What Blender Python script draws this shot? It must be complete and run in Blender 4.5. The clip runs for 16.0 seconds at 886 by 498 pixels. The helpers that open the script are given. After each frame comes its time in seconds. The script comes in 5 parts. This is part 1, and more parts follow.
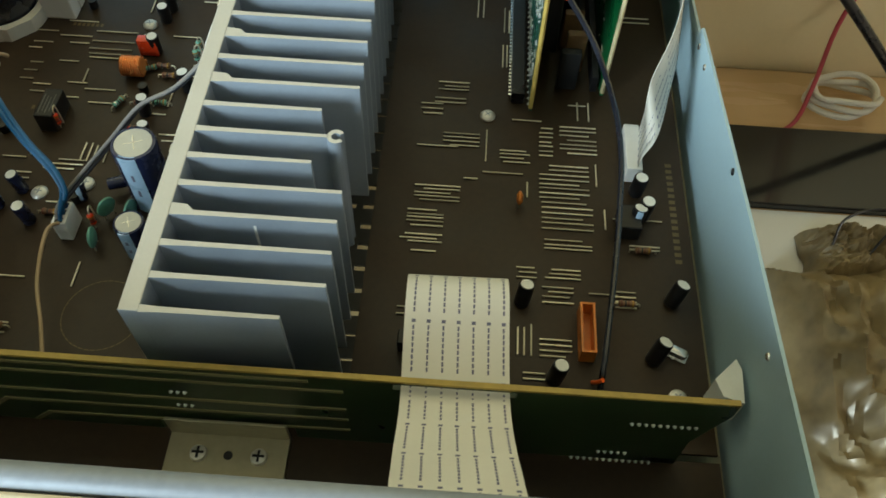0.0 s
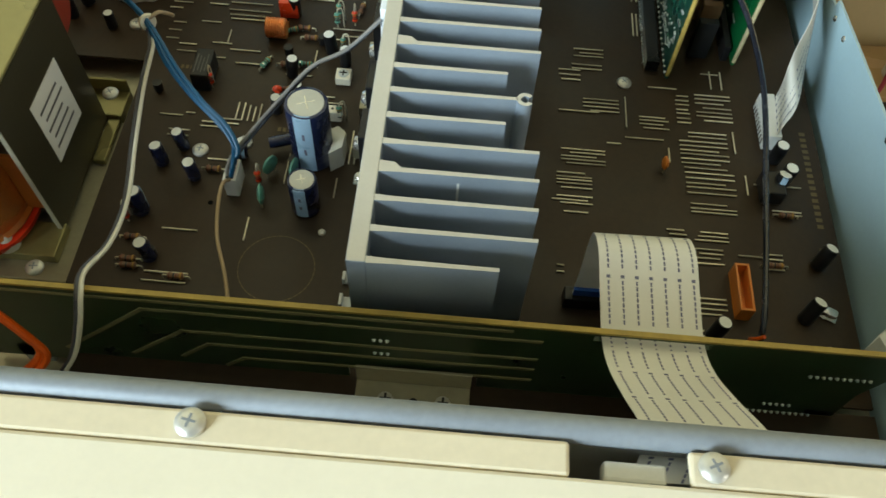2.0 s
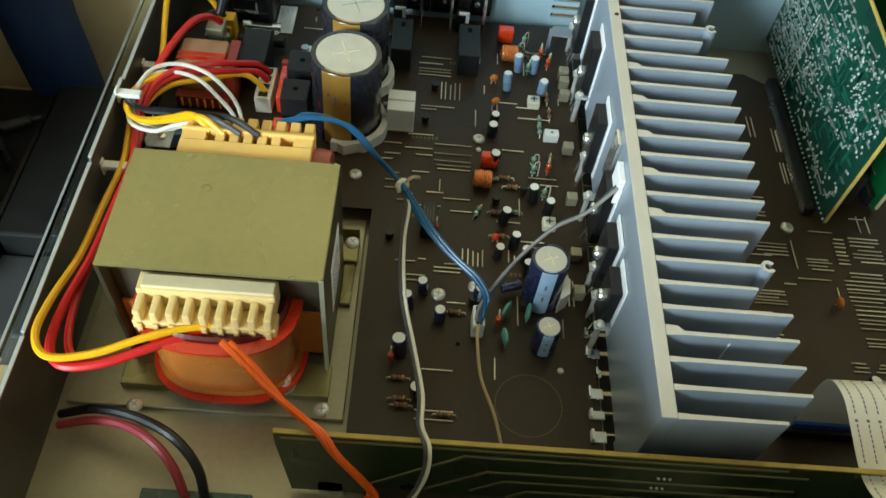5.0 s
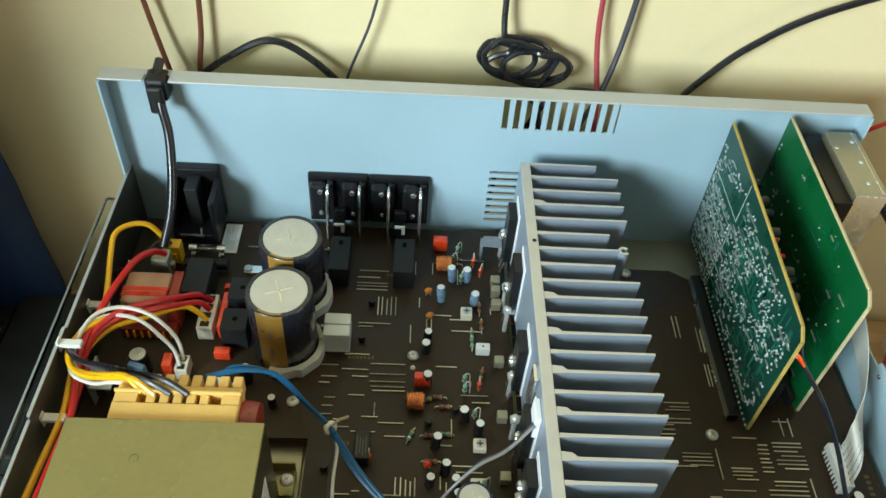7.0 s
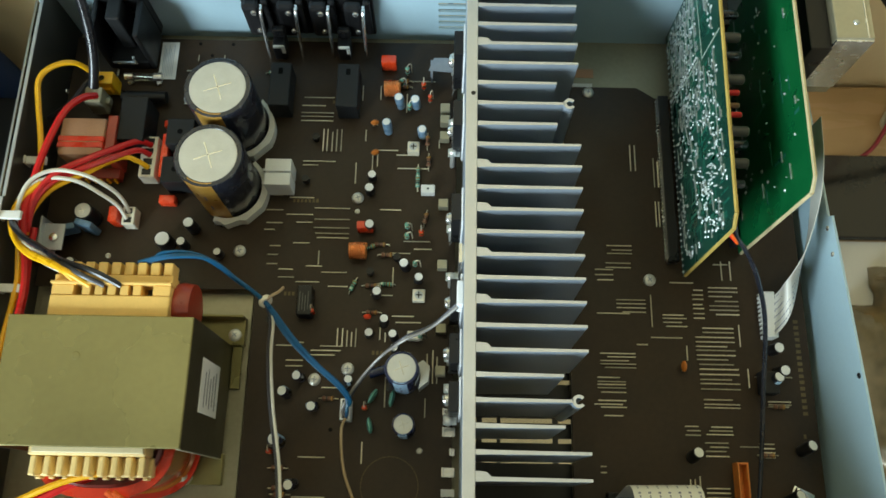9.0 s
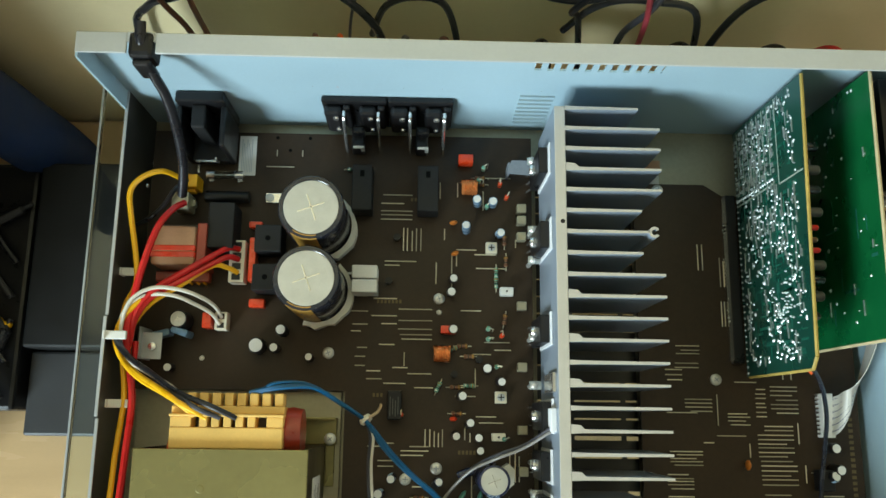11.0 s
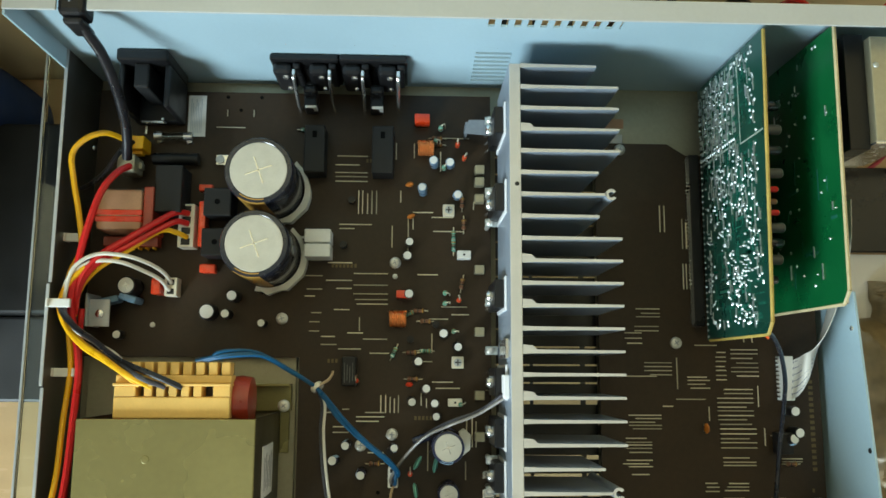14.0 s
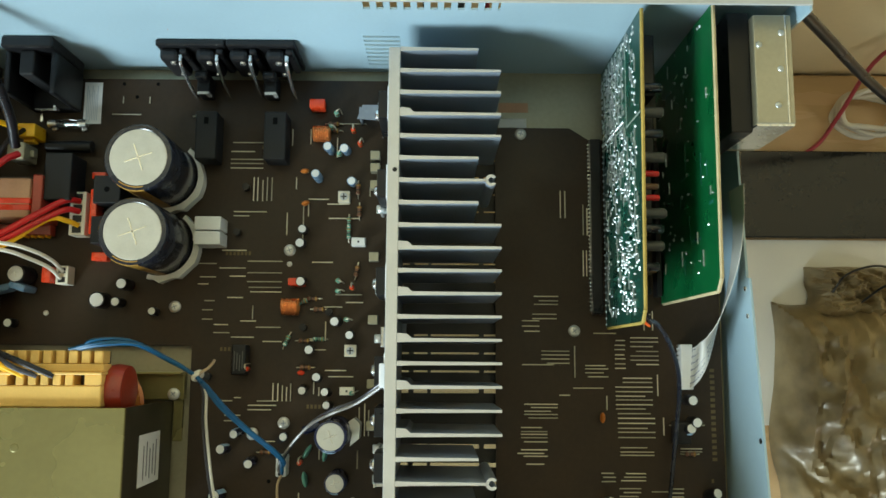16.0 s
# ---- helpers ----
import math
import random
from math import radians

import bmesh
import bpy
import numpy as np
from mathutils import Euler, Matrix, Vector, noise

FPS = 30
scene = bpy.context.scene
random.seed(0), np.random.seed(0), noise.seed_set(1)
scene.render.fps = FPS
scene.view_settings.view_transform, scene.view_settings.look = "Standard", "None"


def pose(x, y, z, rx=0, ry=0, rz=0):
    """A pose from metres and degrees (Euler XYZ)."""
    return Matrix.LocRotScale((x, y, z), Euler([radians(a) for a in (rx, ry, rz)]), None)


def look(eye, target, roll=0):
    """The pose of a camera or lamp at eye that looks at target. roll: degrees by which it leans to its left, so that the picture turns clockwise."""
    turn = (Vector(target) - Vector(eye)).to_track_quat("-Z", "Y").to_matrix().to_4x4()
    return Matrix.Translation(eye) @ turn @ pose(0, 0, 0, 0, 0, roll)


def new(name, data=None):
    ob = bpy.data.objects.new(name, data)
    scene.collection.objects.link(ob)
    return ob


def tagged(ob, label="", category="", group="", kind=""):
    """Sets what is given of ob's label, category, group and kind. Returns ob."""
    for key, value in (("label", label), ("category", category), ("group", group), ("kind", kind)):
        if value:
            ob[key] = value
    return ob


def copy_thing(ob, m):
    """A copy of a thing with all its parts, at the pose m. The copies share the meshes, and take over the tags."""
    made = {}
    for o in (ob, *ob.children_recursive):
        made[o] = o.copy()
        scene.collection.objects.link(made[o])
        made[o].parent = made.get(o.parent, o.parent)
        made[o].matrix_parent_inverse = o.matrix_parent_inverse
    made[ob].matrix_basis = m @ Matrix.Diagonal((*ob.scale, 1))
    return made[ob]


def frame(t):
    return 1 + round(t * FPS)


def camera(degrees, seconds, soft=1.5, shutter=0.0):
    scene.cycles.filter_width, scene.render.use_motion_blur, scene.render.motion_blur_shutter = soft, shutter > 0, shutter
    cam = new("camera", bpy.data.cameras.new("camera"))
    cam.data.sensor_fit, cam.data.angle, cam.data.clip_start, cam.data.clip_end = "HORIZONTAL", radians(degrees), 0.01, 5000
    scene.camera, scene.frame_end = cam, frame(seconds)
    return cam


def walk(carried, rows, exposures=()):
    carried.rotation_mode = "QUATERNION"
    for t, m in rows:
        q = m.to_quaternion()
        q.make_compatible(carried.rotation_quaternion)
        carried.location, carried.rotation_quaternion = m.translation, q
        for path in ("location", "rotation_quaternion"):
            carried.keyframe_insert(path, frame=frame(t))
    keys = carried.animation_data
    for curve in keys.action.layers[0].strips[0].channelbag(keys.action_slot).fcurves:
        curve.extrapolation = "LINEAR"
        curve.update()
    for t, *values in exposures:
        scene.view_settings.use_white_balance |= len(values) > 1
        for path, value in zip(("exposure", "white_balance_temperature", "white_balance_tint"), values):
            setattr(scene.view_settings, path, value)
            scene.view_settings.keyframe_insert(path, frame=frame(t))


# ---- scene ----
cam = camera(57.0, 16.0, soft=1.5, shutter=0.25)
PATH = [
    (0, (0.0025, -0.0200, 0.2683), (-0.0152, 0.5406, -0.5596), 2.31),
    (0.5, (-0.0110, -0.0256, 0.2703), (-0.0337, 0.5198, -0.5676), 1.75),
    (1, (-0.0198, -0.0279, 0.2713), (-0.0356, 0.5167, -0.5672), 2.70),
    (1.5, (-0.0409, -0.0334, 0.2734), (-0.0563, 0.5011, -0.5717), 3.03),
    (2, (-0.0618, -0.0348, 0.2750), (-0.0691, 0.4951, -0.5730), 4.08),
    (2.5, (-0.0944, -0.0321, 0.2800), (-0.0886, 0.5077, -0.5618), 4.96),
    (3, (-0.1258, -0.0349, 0.2849), (-0.1059, 0.5148, -0.5503), 6.84),
    (3.5, (-0.1533, -0.0390, 0.2929), (-0.1240, 0.5180, -0.5371), 7.43),
    (3.7, (-0.1649, -0.0395, 0.2970), (-0.1231, 0.5219, -0.5295), 8.27),
    (5.8, (-0.1872, -0.0255, 0.3503), (-0.1446, 0.5995, -0.4292), 7.31),
    (6, (-0.1826, -0.0201, 0.3574), (-0.1433, 0.6157, -0.4135), 6.66),
    (6.5, (-0.1663, -0.0041, 0.3702), (-0.1120, 0.6562, -0.3789), 6.35),
    (7, (-0.1567, 0.0055, 0.3857), (-0.1155, 0.6870, -0.3450), 4.85),
    (7.5, (-0.1438, 0.0072, 0.3836), (-0.0991, 0.6898, -0.3459), 4.99),
    (8, (-0.1267, 0.0197, 0.3797), (-0.0955, 0.6356, -0.4075), 5.40),
    (8.5, (-0.1021, 0.0587, 0.4009), (-0.0818, 0.5373, -0.4769), 5.05),
    (9, (-0.1009, 0.1115, 0.4365), (-0.1050, 0.4150, -0.5163), 0.31),
    (9.5, (-0.1107, 0.1501, 0.4652), (-0.1526, 0.3625, -0.5111), -11.50),
    (10, (-0.1287, 0.1801, 0.4803), (-0.1331, 0.3856, -0.4984), -2.26),
    (10.2, (-0.1428, 0.1894, 0.4824), (-0.1338, 0.4052, -0.4940), 2.29),
    (12.3, (-0.1692, 0.2163, 0.4834), (-0.1323, 0.3878, -0.5011), 13.29),
    (12.5, (-0.1678, 0.2165, 0.4835), (-0.1275, 0.3856, -0.5012), 14.29),
    (13, (-0.1630, 0.2142, 0.4829), (-0.1246, 0.3815, -0.5023), 13.84),
    (13.5, (-0.1555, 0.2153, 0.4756), (-0.1148, 0.3732, -0.5110), 15.38),
    (14, (-0.1415, 0.2175, 0.4736), (-0.1052, 0.3657, -0.5146), 14.20),
    (14.5, (-0.1217, 0.2157, 0.4703), (-0.0900, 0.3598, -0.5188), 12.41),
    (15, (-0.1013, 0.2161, 0.4705), (-0.0826, 0.3535, -0.5199), 7.71),
    (15.5, (-0.0822, 0.2193, 0.4696), (-0.0708, 0.3514, -0.5216), 4.81),
    (16, (-0.0679, 0.2192, 0.4692), (-0.0584, 0.3506, -0.5221), 4.48),
]
EXPOSURES = [(0.0, 0.0), (3.5, 0.0), (7.0, 0.0), (16.0, 0.0)]
walk(cam, [(t, look(eye, target, roll)) for t, eye, target, roll in PATH], EXPOSURES)

# ---- light: daylight from a window in front and to the side, warm walls round it ----
world = bpy.data.worlds.new("world")
scene.world = world
world.use_nodes = True
sky = world.node_tree.nodes.new("ShaderNodeTexSky")
sky.sky_type, sky.sun_disc = "NISHITA", False
sky.sun_elevation, sky.sun_rotation = radians(28), radians(240)
back = world.node_tree.nodes["Background"]
back.inputs["Strength"].default_value = 0.08
world.node_tree.links.new(sky.outputs[0], back.inputs[0])

window_light = bpy.data.lights.new("window_light", "AREA")
window_light.shape, window_light.size, window_light.size_y = "RECTANGLE", 0.75, 0.75
window_light.energy, window_light.color = 90.0, (0.73, 0.90, 0.95)
lamp = new("window_light", window_light)
lamp.matrix_world = look((-1.49, -1.35, 0.80), (-0.05, 0.25, 0.0))

# Fill light without a known source, added to brighten the right-hand side.
side_light = bpy.data.lights.new("side_fill_light", "AREA")
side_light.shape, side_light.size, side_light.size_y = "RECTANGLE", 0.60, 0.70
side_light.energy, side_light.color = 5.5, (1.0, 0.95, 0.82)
side_lamp = new("side_fill_light", side_light)
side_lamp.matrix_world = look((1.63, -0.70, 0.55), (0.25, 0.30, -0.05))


# ---- materials ----
def mat(name, col, rough=0.5, metal=0.0, var=0.15, scale=60.0, fine=900.0, bump=0.05, rvar=0.1, per_object=0.0, coat=0.0, spec=0.5):
    m = bpy.data.materials.new(name)
    m.use_nodes = True
    nt = m.node_tree
    n, l = nt.nodes, nt.links
    b = n["Principled BSDF"]
    b.inputs["Metallic"].default_value = metal
    b.inputs["Specular IOR Level"].default_value = spec
    if coat:
        b.inputs["Coat Weight"].default_value = coat
        b.inputs["Coat Roughness"].default_value = 0.12
    tc = n.new("ShaderNodeTexCoord")
    big, small = n.new("ShaderNodeTexNoise"), n.new("ShaderNodeTexNoise")
    big.inputs["Scale"].default_value, big.inputs["Detail"].default_value = scale, 4.0
    small.inputs["Scale"].default_value, small.inputs["Detail"].default_value = fine, 2.0
    l.new(tc.outputs["Object"], big.inputs["Vector"])
    l.new(tc.outputs["Object"], small.inputs["Vector"])
    add = n.new("ShaderNodeMath")
    add.operation = "MULTIPLY_ADD"
    add.inputs[1].default_value = 0.35
    l.new(small.outputs["Fac"], add.inputs[0])
    l.new(big.outputs["Fac"], add.inputs[2])
    ramp = n.new("ShaderNodeMapRange")
    ramp.inputs["From Min"].default_value, ramp.inputs["From Max"].default_value = 0.35, 1.0
    ramp.inputs["To Min"].default_value, ramp.inputs["To Max"].default_value = 1 - var, 1 + var
    l.new(add.outputs[0], ramp.inputs["Value"])
    mul = n.new("ShaderNodeVectorMath")
    mul.operation = "SCALE"
    mul.inputs[0].default_value = col
    value = ramp.outputs["Result"]
    if per_object:
        info = n.new("ShaderNodeObjectInfo")
        rr = n.new("ShaderNodeMapRange")
        rr.inputs["To Min"].default_value, rr.inputs["To Max"].default_value = 1 - per_object, 1 + per_object
        l.new(info.outputs["Random"], rr.inputs["Value"])
        mm = n.new("ShaderNodeMath")
        mm.operation = "MULTIPLY"
        l.new(value, mm.inputs[0])
        l.new(rr.outputs["Result"], mm.inputs[1])
        value = mm.outputs[0]
    l.new(value, mul.inputs["Scale"])
    l.new(mul.outputs[0], b.inputs["Base Color"])
    rg = n.new("ShaderNodeMapRange")
    rg.inputs["From Min"].default_value, rg.inputs["From Max"].default_value = 0.3, 0.75
    rg.inputs["To Min"].default_value, rg.inputs["To Max"].default_value = max(0.03, rough - rvar), min(1.0, rough + rvar)
    l.new(big.outputs["Fac"], rg.inputs["Value"])
    l.new(rg.outputs["Result"], b.inputs["Roughness"])
    if bump:
        bp = n.new("ShaderNodeBump")
        bp.inputs["Strength"].default_value, bp.inputs["Distance"].default_value = bump, 0.0006
        l.new(add.outputs[0], bp.inputs["Height"])
        l.new(bp.outputs[0], b.inputs["Normal"])
    return m


BOARD = mat("brown_board", (0.0335, 0.0195, 0.0090), 0.5, 0, 0.4, 25, 400, 0.06, 0.16, spec=0.34)
BOARD_EDGE = mat("board_edge", (0.42, 0.30, 0.07), 0.6, 0, 0.25, 90)
GREEN = mat("green_board", (0.006, 0.050, 0.034), 0.30, 0, 0.3, 40, 700, 0.08)
GREEN2 = mat("bright_green_board", (0.003, 0.098, 0.028), 0.33, 0, 0.25, 40, 700, 0.06)
DGREEN = mat("dark_green_board", (0.020, 0.044, 0.016), 0.35, 0, 0.3, 30, 500, 0.06)
TRACE = mat("copper_trace_under_lacquer", (0.27, 0.25, 0.13), 0.4, 0.2, 0.2, 90)
SOLDER = mat("solder", (0.52, 0.56, 0.55), 0.42, 0.75, 0.35, 300)
ZINC = mat("zinc_plated_sheet", (0.50, 0.53, 0.55), 0.42, 0.45, 0.10, 18, 500, 0.05, 0.12)
PANEL = mat("grey_steel_panel", (0.385, 0.535, 0.61), 0.55, 0.1, 0.07, 14, 600, 0.04)
GRILLEM = mat("shaded_grille_sheet", (0.05, 0.048, 0.042), 0.4, 0.3, 0.2, 20)
# Zinc with the shade of the left wall put into its colour.
SHADEZINC = mat("zinc_sheet_in_shade", (0.095, 0.095, 0.085), 0.45, 0.5, 0.2, 20)
RAIL = mat("grey_rail", (0.27, 0.30, 0.34), 0.58, 0.3, 0.22, 30, 500, 0.08)
FLOORPLATE = mat("yellowed_zinc_plate", (0.40, 0.37, 0.26), 0.42, 0.5, 0.18, 22, 400, 0.08)
FRONT = mat("cream_front_sheet", (0.76, 0.67, 0.50), 0.6, 0.0, 0.12, 12, 500, 0.05)
FRONT_TOP = mat("pale_front_edge", (0.84, 0.78, 0.64), 0.6, 0.0, 0.06, 12, 500, 0.05)
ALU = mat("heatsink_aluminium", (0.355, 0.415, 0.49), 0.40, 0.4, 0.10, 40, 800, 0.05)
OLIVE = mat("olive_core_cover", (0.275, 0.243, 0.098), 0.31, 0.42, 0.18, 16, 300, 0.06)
CORE = mat("dark_core_laminations", (0.075, 0.062, 0.045), 0.5, 0.3, 0.3, 60)
BOBBIN = mat("cream_bobbin_plastic", (0.82, 0.61, 0.26), 0.45, 0, 0.1, 50)
AMBER = mat("amber_bobbin_plastic", (0.83, 0.53, 0.155), 0.42, 0, 0.12, 50)
BROWNRED = mat("brown_red_tape", (0.30, 0.032, 0.014), 0.35, 0, 0.3, 50, coat=0.3)
WINDING = mat("orange_brown_winding", (0.56, 0.170, 0.028), 0.24, 0.15, 0.35, 35, coat=0.8)
REDCOIL = mat("red_winding_tape", (0.72, 0.038, 0.010), 0.30, 0, 0.25, 35, coat=0.2)
DARKRED = mat("red_tape_in_shade", (0.13, 0.012, 0.006), 0.45, 0, 0.3, 50)
ORANGEP = mat("orange_insulation_paper", (0.62, 0.20, 0.04), 0.5, 0, 0.2, 50)
BLACK = mat("black_plastic", (0.012, 0.012, 0.013), 0.35, 0, 0.3, 60, 700, 0.05, spec=0.35)
DGREY = mat("dark_grey_plastic", (0.014, 0.0145, 0.015), 0.55, 0, 0.25, 60, spec=0.3)
VOID = mat("dark_recess", (0.003, 0.003, 0.003), 0.9, 0, 0.1, 60, spec=0.1)
SLATEGREY = mat("slate_grey_card", (0.045, 0.047, 0.050), 0.5, 0, 0.2, 20)
STEELBLUE = mat("steel_blue_lacquer", (0.12, 0.22, 0.33), 0.35, 0, 0.25, 90)
LEADGREY = mat("lead_grey_plastic", (0.09, 0.09, 0.088), 0.5, 0, 0.2, 60)
SLATE = mat("black_sleeve", (0.016, 0.018, 0.026), 0.25, 0, 0.3, 60, coat=0.3)
NAVY = mat("navy_sleeve", (0.014, 0.020, 0.060), 0.28, 0, 0.3, 60, coat=0.3)
PALESLEEVE = mat("pale_blue_sleeve", (0.20, 0.32, 0.45), 0.3, 0, 0.2, 60, coat=0.3)
PALEBLUE = mat("pale_blue_stripe", (0.38, 0.55, 0.72), 0.35, 0, 0.15, 80)
GLOSSBLACK = mat("glossy_black_card", (0.014, 0.014, 0.014), 0.14, 0, 0.3, 20, 300, 0.02, 0.05)
GOLD = mat("gold_stripe", (0.44, 0.24, 0.045), 0.35, 0.3, 0.2, 80)
CAPTOP = mat("brushed_can_top", (0.56, 0.54, 0.465), 0.45, 0.15, 0.12, 120, 1500, 0.2)
WHITE = mat("white_plastic", (0.78, 0.78, 0.74), 0.45, 0, 0.08, 60)
PALESTRIP = mat("pale_yellow_plastic", (0.80, 0.68, 0.40), 0.45, 0, 0.1, 60)
IVORY = mat("ivory_plastic", (0.75, 0.70, 0.56), 0.45, 0, 0.1, 60)
GLUE = mat("white_glue", (0.72, 0.70, 0.62), 0.55, 0, 0.1, 80, 500, 0.3)
COPPER = mat("copper_winding", (0.85, 0.30, 0.09), 0.28, 0.6, 0.2, 120)
REDP = mat("red_film_capacitor", (0.75, 0.055, 0.012), 0.3, 0, 0.15, 90, coat=0.4)
ORANGE = mat("orange_ceramic", (0.65, 0.20, 0.03), 0.4, 0, 0.2, 90)
TAN = mat("tan_resistor", (0.22, 0.115, 0.055), 0.45, 0, 0.25, 200, per_object=0.25)
TEAL = mat("green_resistor", (0.13, 0.36, 0.27), 0.4, 0, 0.25, 200, per_object=0.25)
BRIGHT = mat("bright_metal", (0.80, 0.80, 0.78), 0.22, 0.9, 0.12, 200)
SCREWM = mat("dull_screw_steel", (0.66, 0.65, 0.60), 0.38, 0.55, 0.15, 300)
TIN = mat("tinned_wire", (0.66, 0.60, 0.45), 0.46, 0.4, 0.25, 300, per_object=0.4)
PAD = mat("white_thermal_pad", (0.82, 0.83, 0.84), 0.6, 0, 0.06, 80)
PALEINK = mat("pale_green_ink", (0.30, 0.36, 0.30), 0.6, 0, 0.2, 200)
SILK = mat("silkscreen_ink", (0.13, 0.092, 0.035), 0.6, 0, 0.2, 200)
FLAT = mat("ribbon_cable", (0.72, 0.70, 0.63), 0.4, 0, 0.06, 50)
INK = mat("blue_black_print", (0.15, 0.15, 0.23), 0.6, 0, 0.2, 200)
BLUEP = mat("blue_stiffener", (0.02, 0.10, 0.42), 0.4, 0, 0.1, 80)
W_RED = mat("red_wire", (0.62, 0.018, 0.018), 0.35, 0, 0.12, 60)
W_YEL = mat("yellow_wire", (0.88, 0.46, 0.01), 0.35, 0, 0.12, 60)
W_ORG = mat("orange_wire", (0.90, 0.13, 0.008), 0.35, 0, 0.12, 60)
W_BLU = mat("blue_wire", (0.004, 0.085, 0.20), 0.35, 0, 0.15, 60)
W_WHT = mat("white_wire", (0.72, 0.69, 0.60), 0.4, 0, 0.1, 60)
W_GRY = mat("grey_wire", (0.055, 0.055, 0.068), 0.35, 0, 0.15, 60)
W_SILV = mat("silver_grey_wire", (0.24, 0.225, 0.21), 0.3, 0, 0.15, 60)
W_BLK = mat("black_wire", (0.014, 0.014, 0.017), 0.32, 0, 0.2, 60)
W_TAN = mat("tan_wire", (0.42, 0.30, 0.17), 0.4, 0, 0.15, 60)
W_BRN = mat("brown_wire", (0.17, 0.055, 0.03), 0.4, 0, 0.15, 60)
W_VIO = mat("dusky_red_wire", (0.40, 0.05, 0.07), 0.4, 0, 0.15, 60)
WALLP = mat("warm_cream_plaster", (0.80, 0.67, 0.40), 0.8, 0, 0.05, 6, 260, 0.12)
# Tone of the unseen walls, dark so that less light bounces back.
ROOMP = mat("low_bounce_brown", (0.17, 0.12, 0.075), 0.85, 0, 0.08, 5, 200, 0.1)
PAPER = mat("white_paper", (0.80, 0.79, 0.75), 0.7, 0, 0.04, 10)
BLUECLOTH = mat("blue_cloth", (0.002, 0.022, 0.095), 0.8, 0, 0.3, 30, 600, 0.4)
CEILP = mat("pale_ceiling_paint", (0.52, 0.48, 0.39), 0.85, 0, 0.08, 5, 200, 0.1)
BAG = mat("creased_film_bag", (0.245, 0.185, 0.095), 0.44, 0.12, 0.7, 17, 90, 0.5, 0.15, coat=0.12)
WRAP = mat("tan_paper_wrap", (0.50, 0.27, 0.15), 0.5, 0, 0.2, 60)
# Warm light on heatsink tops, put into the colour; ALU holds the cooler sides.
LITALU = mat("lit_aluminium_tone", (0.58, 0.565, 0.52), 0.5, 0.25, 0.08, 60, 900, 0.1)
EDGEGREY = mat("bare_grey_sheet_edge", (0.50, 0.525, 0.53), 0.5, 0.2, 0.08, 14, 600, 0.05)
PALE_EDGE = mat("pale_board_edge", (0.50, 0.42, 0.24), 0.6, 0, 0.25, 90)
GREENTRACE = mat("lacquered_copper_track", (0.012, 0.110, 0.075), 0.3, 0, 0.25, 90)
DARKOLIVE = mat("dark_olive_side", (0.060, 0.052, 0.030), 0.4, 0.3, 0.25, 30)
OLIVE_EDGE = mat("worn_olive_edge", (0.50, 0.48, 0.37), 0.4, 0.5, 0.2, 60)
CARPET = mat("dark_carpet", (0.10, 0.08, 0.06), 0.9, 0, 0.3, 20)


def wood_mat():
    m = mat("pale_maple_table", (0.62, 0.42, 0.22), 0.26, 0, 0.10, 8, 300, 0.06)
    nt = m.node_tree
    tc = [x for x in nt.nodes if x.type == "TEX_COORD"][0]
    mp = nt.nodes.new("ShaderNodeMapping")
    mp.inputs["Scale"].default_value = (1.0, 7.0, 1.0)
    nt.links.new(tc.outputs["Object"], mp.inputs["Vector"])
    for x in nt.nodes:
        if x.type == "TEX_NOISE":
            nt.links.new(mp.outputs[0], x.inputs["Vector"])
    return m


WOOD = wood_mat()


def glass_mat():
    m = bpy.data.materials.new("clear_shelf_glass")
    m.use_nodes = True
    b = m.node_tree.nodes["Principled BSDF"]
    b.inputs["Base Color"].default_value = (0.86, 0.95, 0.92, 1)
    b.inputs["Transmission Weight"].default_value = 1.0
    b.inputs["Roughness"].default_value = 0.02
    b.inputs["IOR"].default_value = 1.45
    return m


GLASS = glass_mat()


# ---- mesh helpers; all lengths below are millimetres ----
K = 0.001


def mesh_object(name, bm, material, smooth=False):
    me = bpy.data.meshes.new(name)
    bmesh.ops.recalc_face_normals(bm, faces=bm.faces)
    bm.to_mesh(me)
    bm.free()
    if smooth:
        me.shade_smooth()
        me.set_sharp_from_angle(angle=radians(38))
    me.materials.append(material)
    return new(name, me)


def part(name, bm, material, parent, label="", smooth=False):
    ob = mesh_object(name, bm, material, smooth)
    ob.parent = parent
    if label:
        ob["label"] = label
    return ob


def thing(name, x, y, z, label, category, group="", kind="", rz=0.0):
    ob = new(name)
    ob.empty_display_size = 0.01
    ob.matrix_basis = pose(x * K, y * K, z * K, 0, 0, rz)
    return tagged(ob, label, category, group, kind)


def single(name, bm, material, x, y, z, label, category, group="", kind="", rz=0.0, smooth=False):
    ob = mesh_object(name, bm, material, smooth)
    ob.matrix_basis = pose(x * K, y * K, z * K, 0, 0, rz)
    return tagged(ob, label, category, group, kind)


def box(bm, x0, x1, y0, y1, z0, z1, bevel=0.0):
    m = Matrix.LocRotScale(((x0 + x1) / 2 * K, (y0 + y1) / 2 * K, (z0 + z1) / 2 * K), None, ((x1 - x0) * K, (y1 - y0) * K, (z1 - z0) * K))
    r = bmesh.ops.create_cube(bm, size=1.0, matrix=m)
    if bevel:
        es = list({e for v in r["verts"] for e in v.link_edges})
        bmesh.ops.bevel(bm, geom=es, offset=bevel * K, segments=2, affect="EDGES", profile=0.5)
    return bm


def B(*a):
    return box(bmesh.new(), *a)


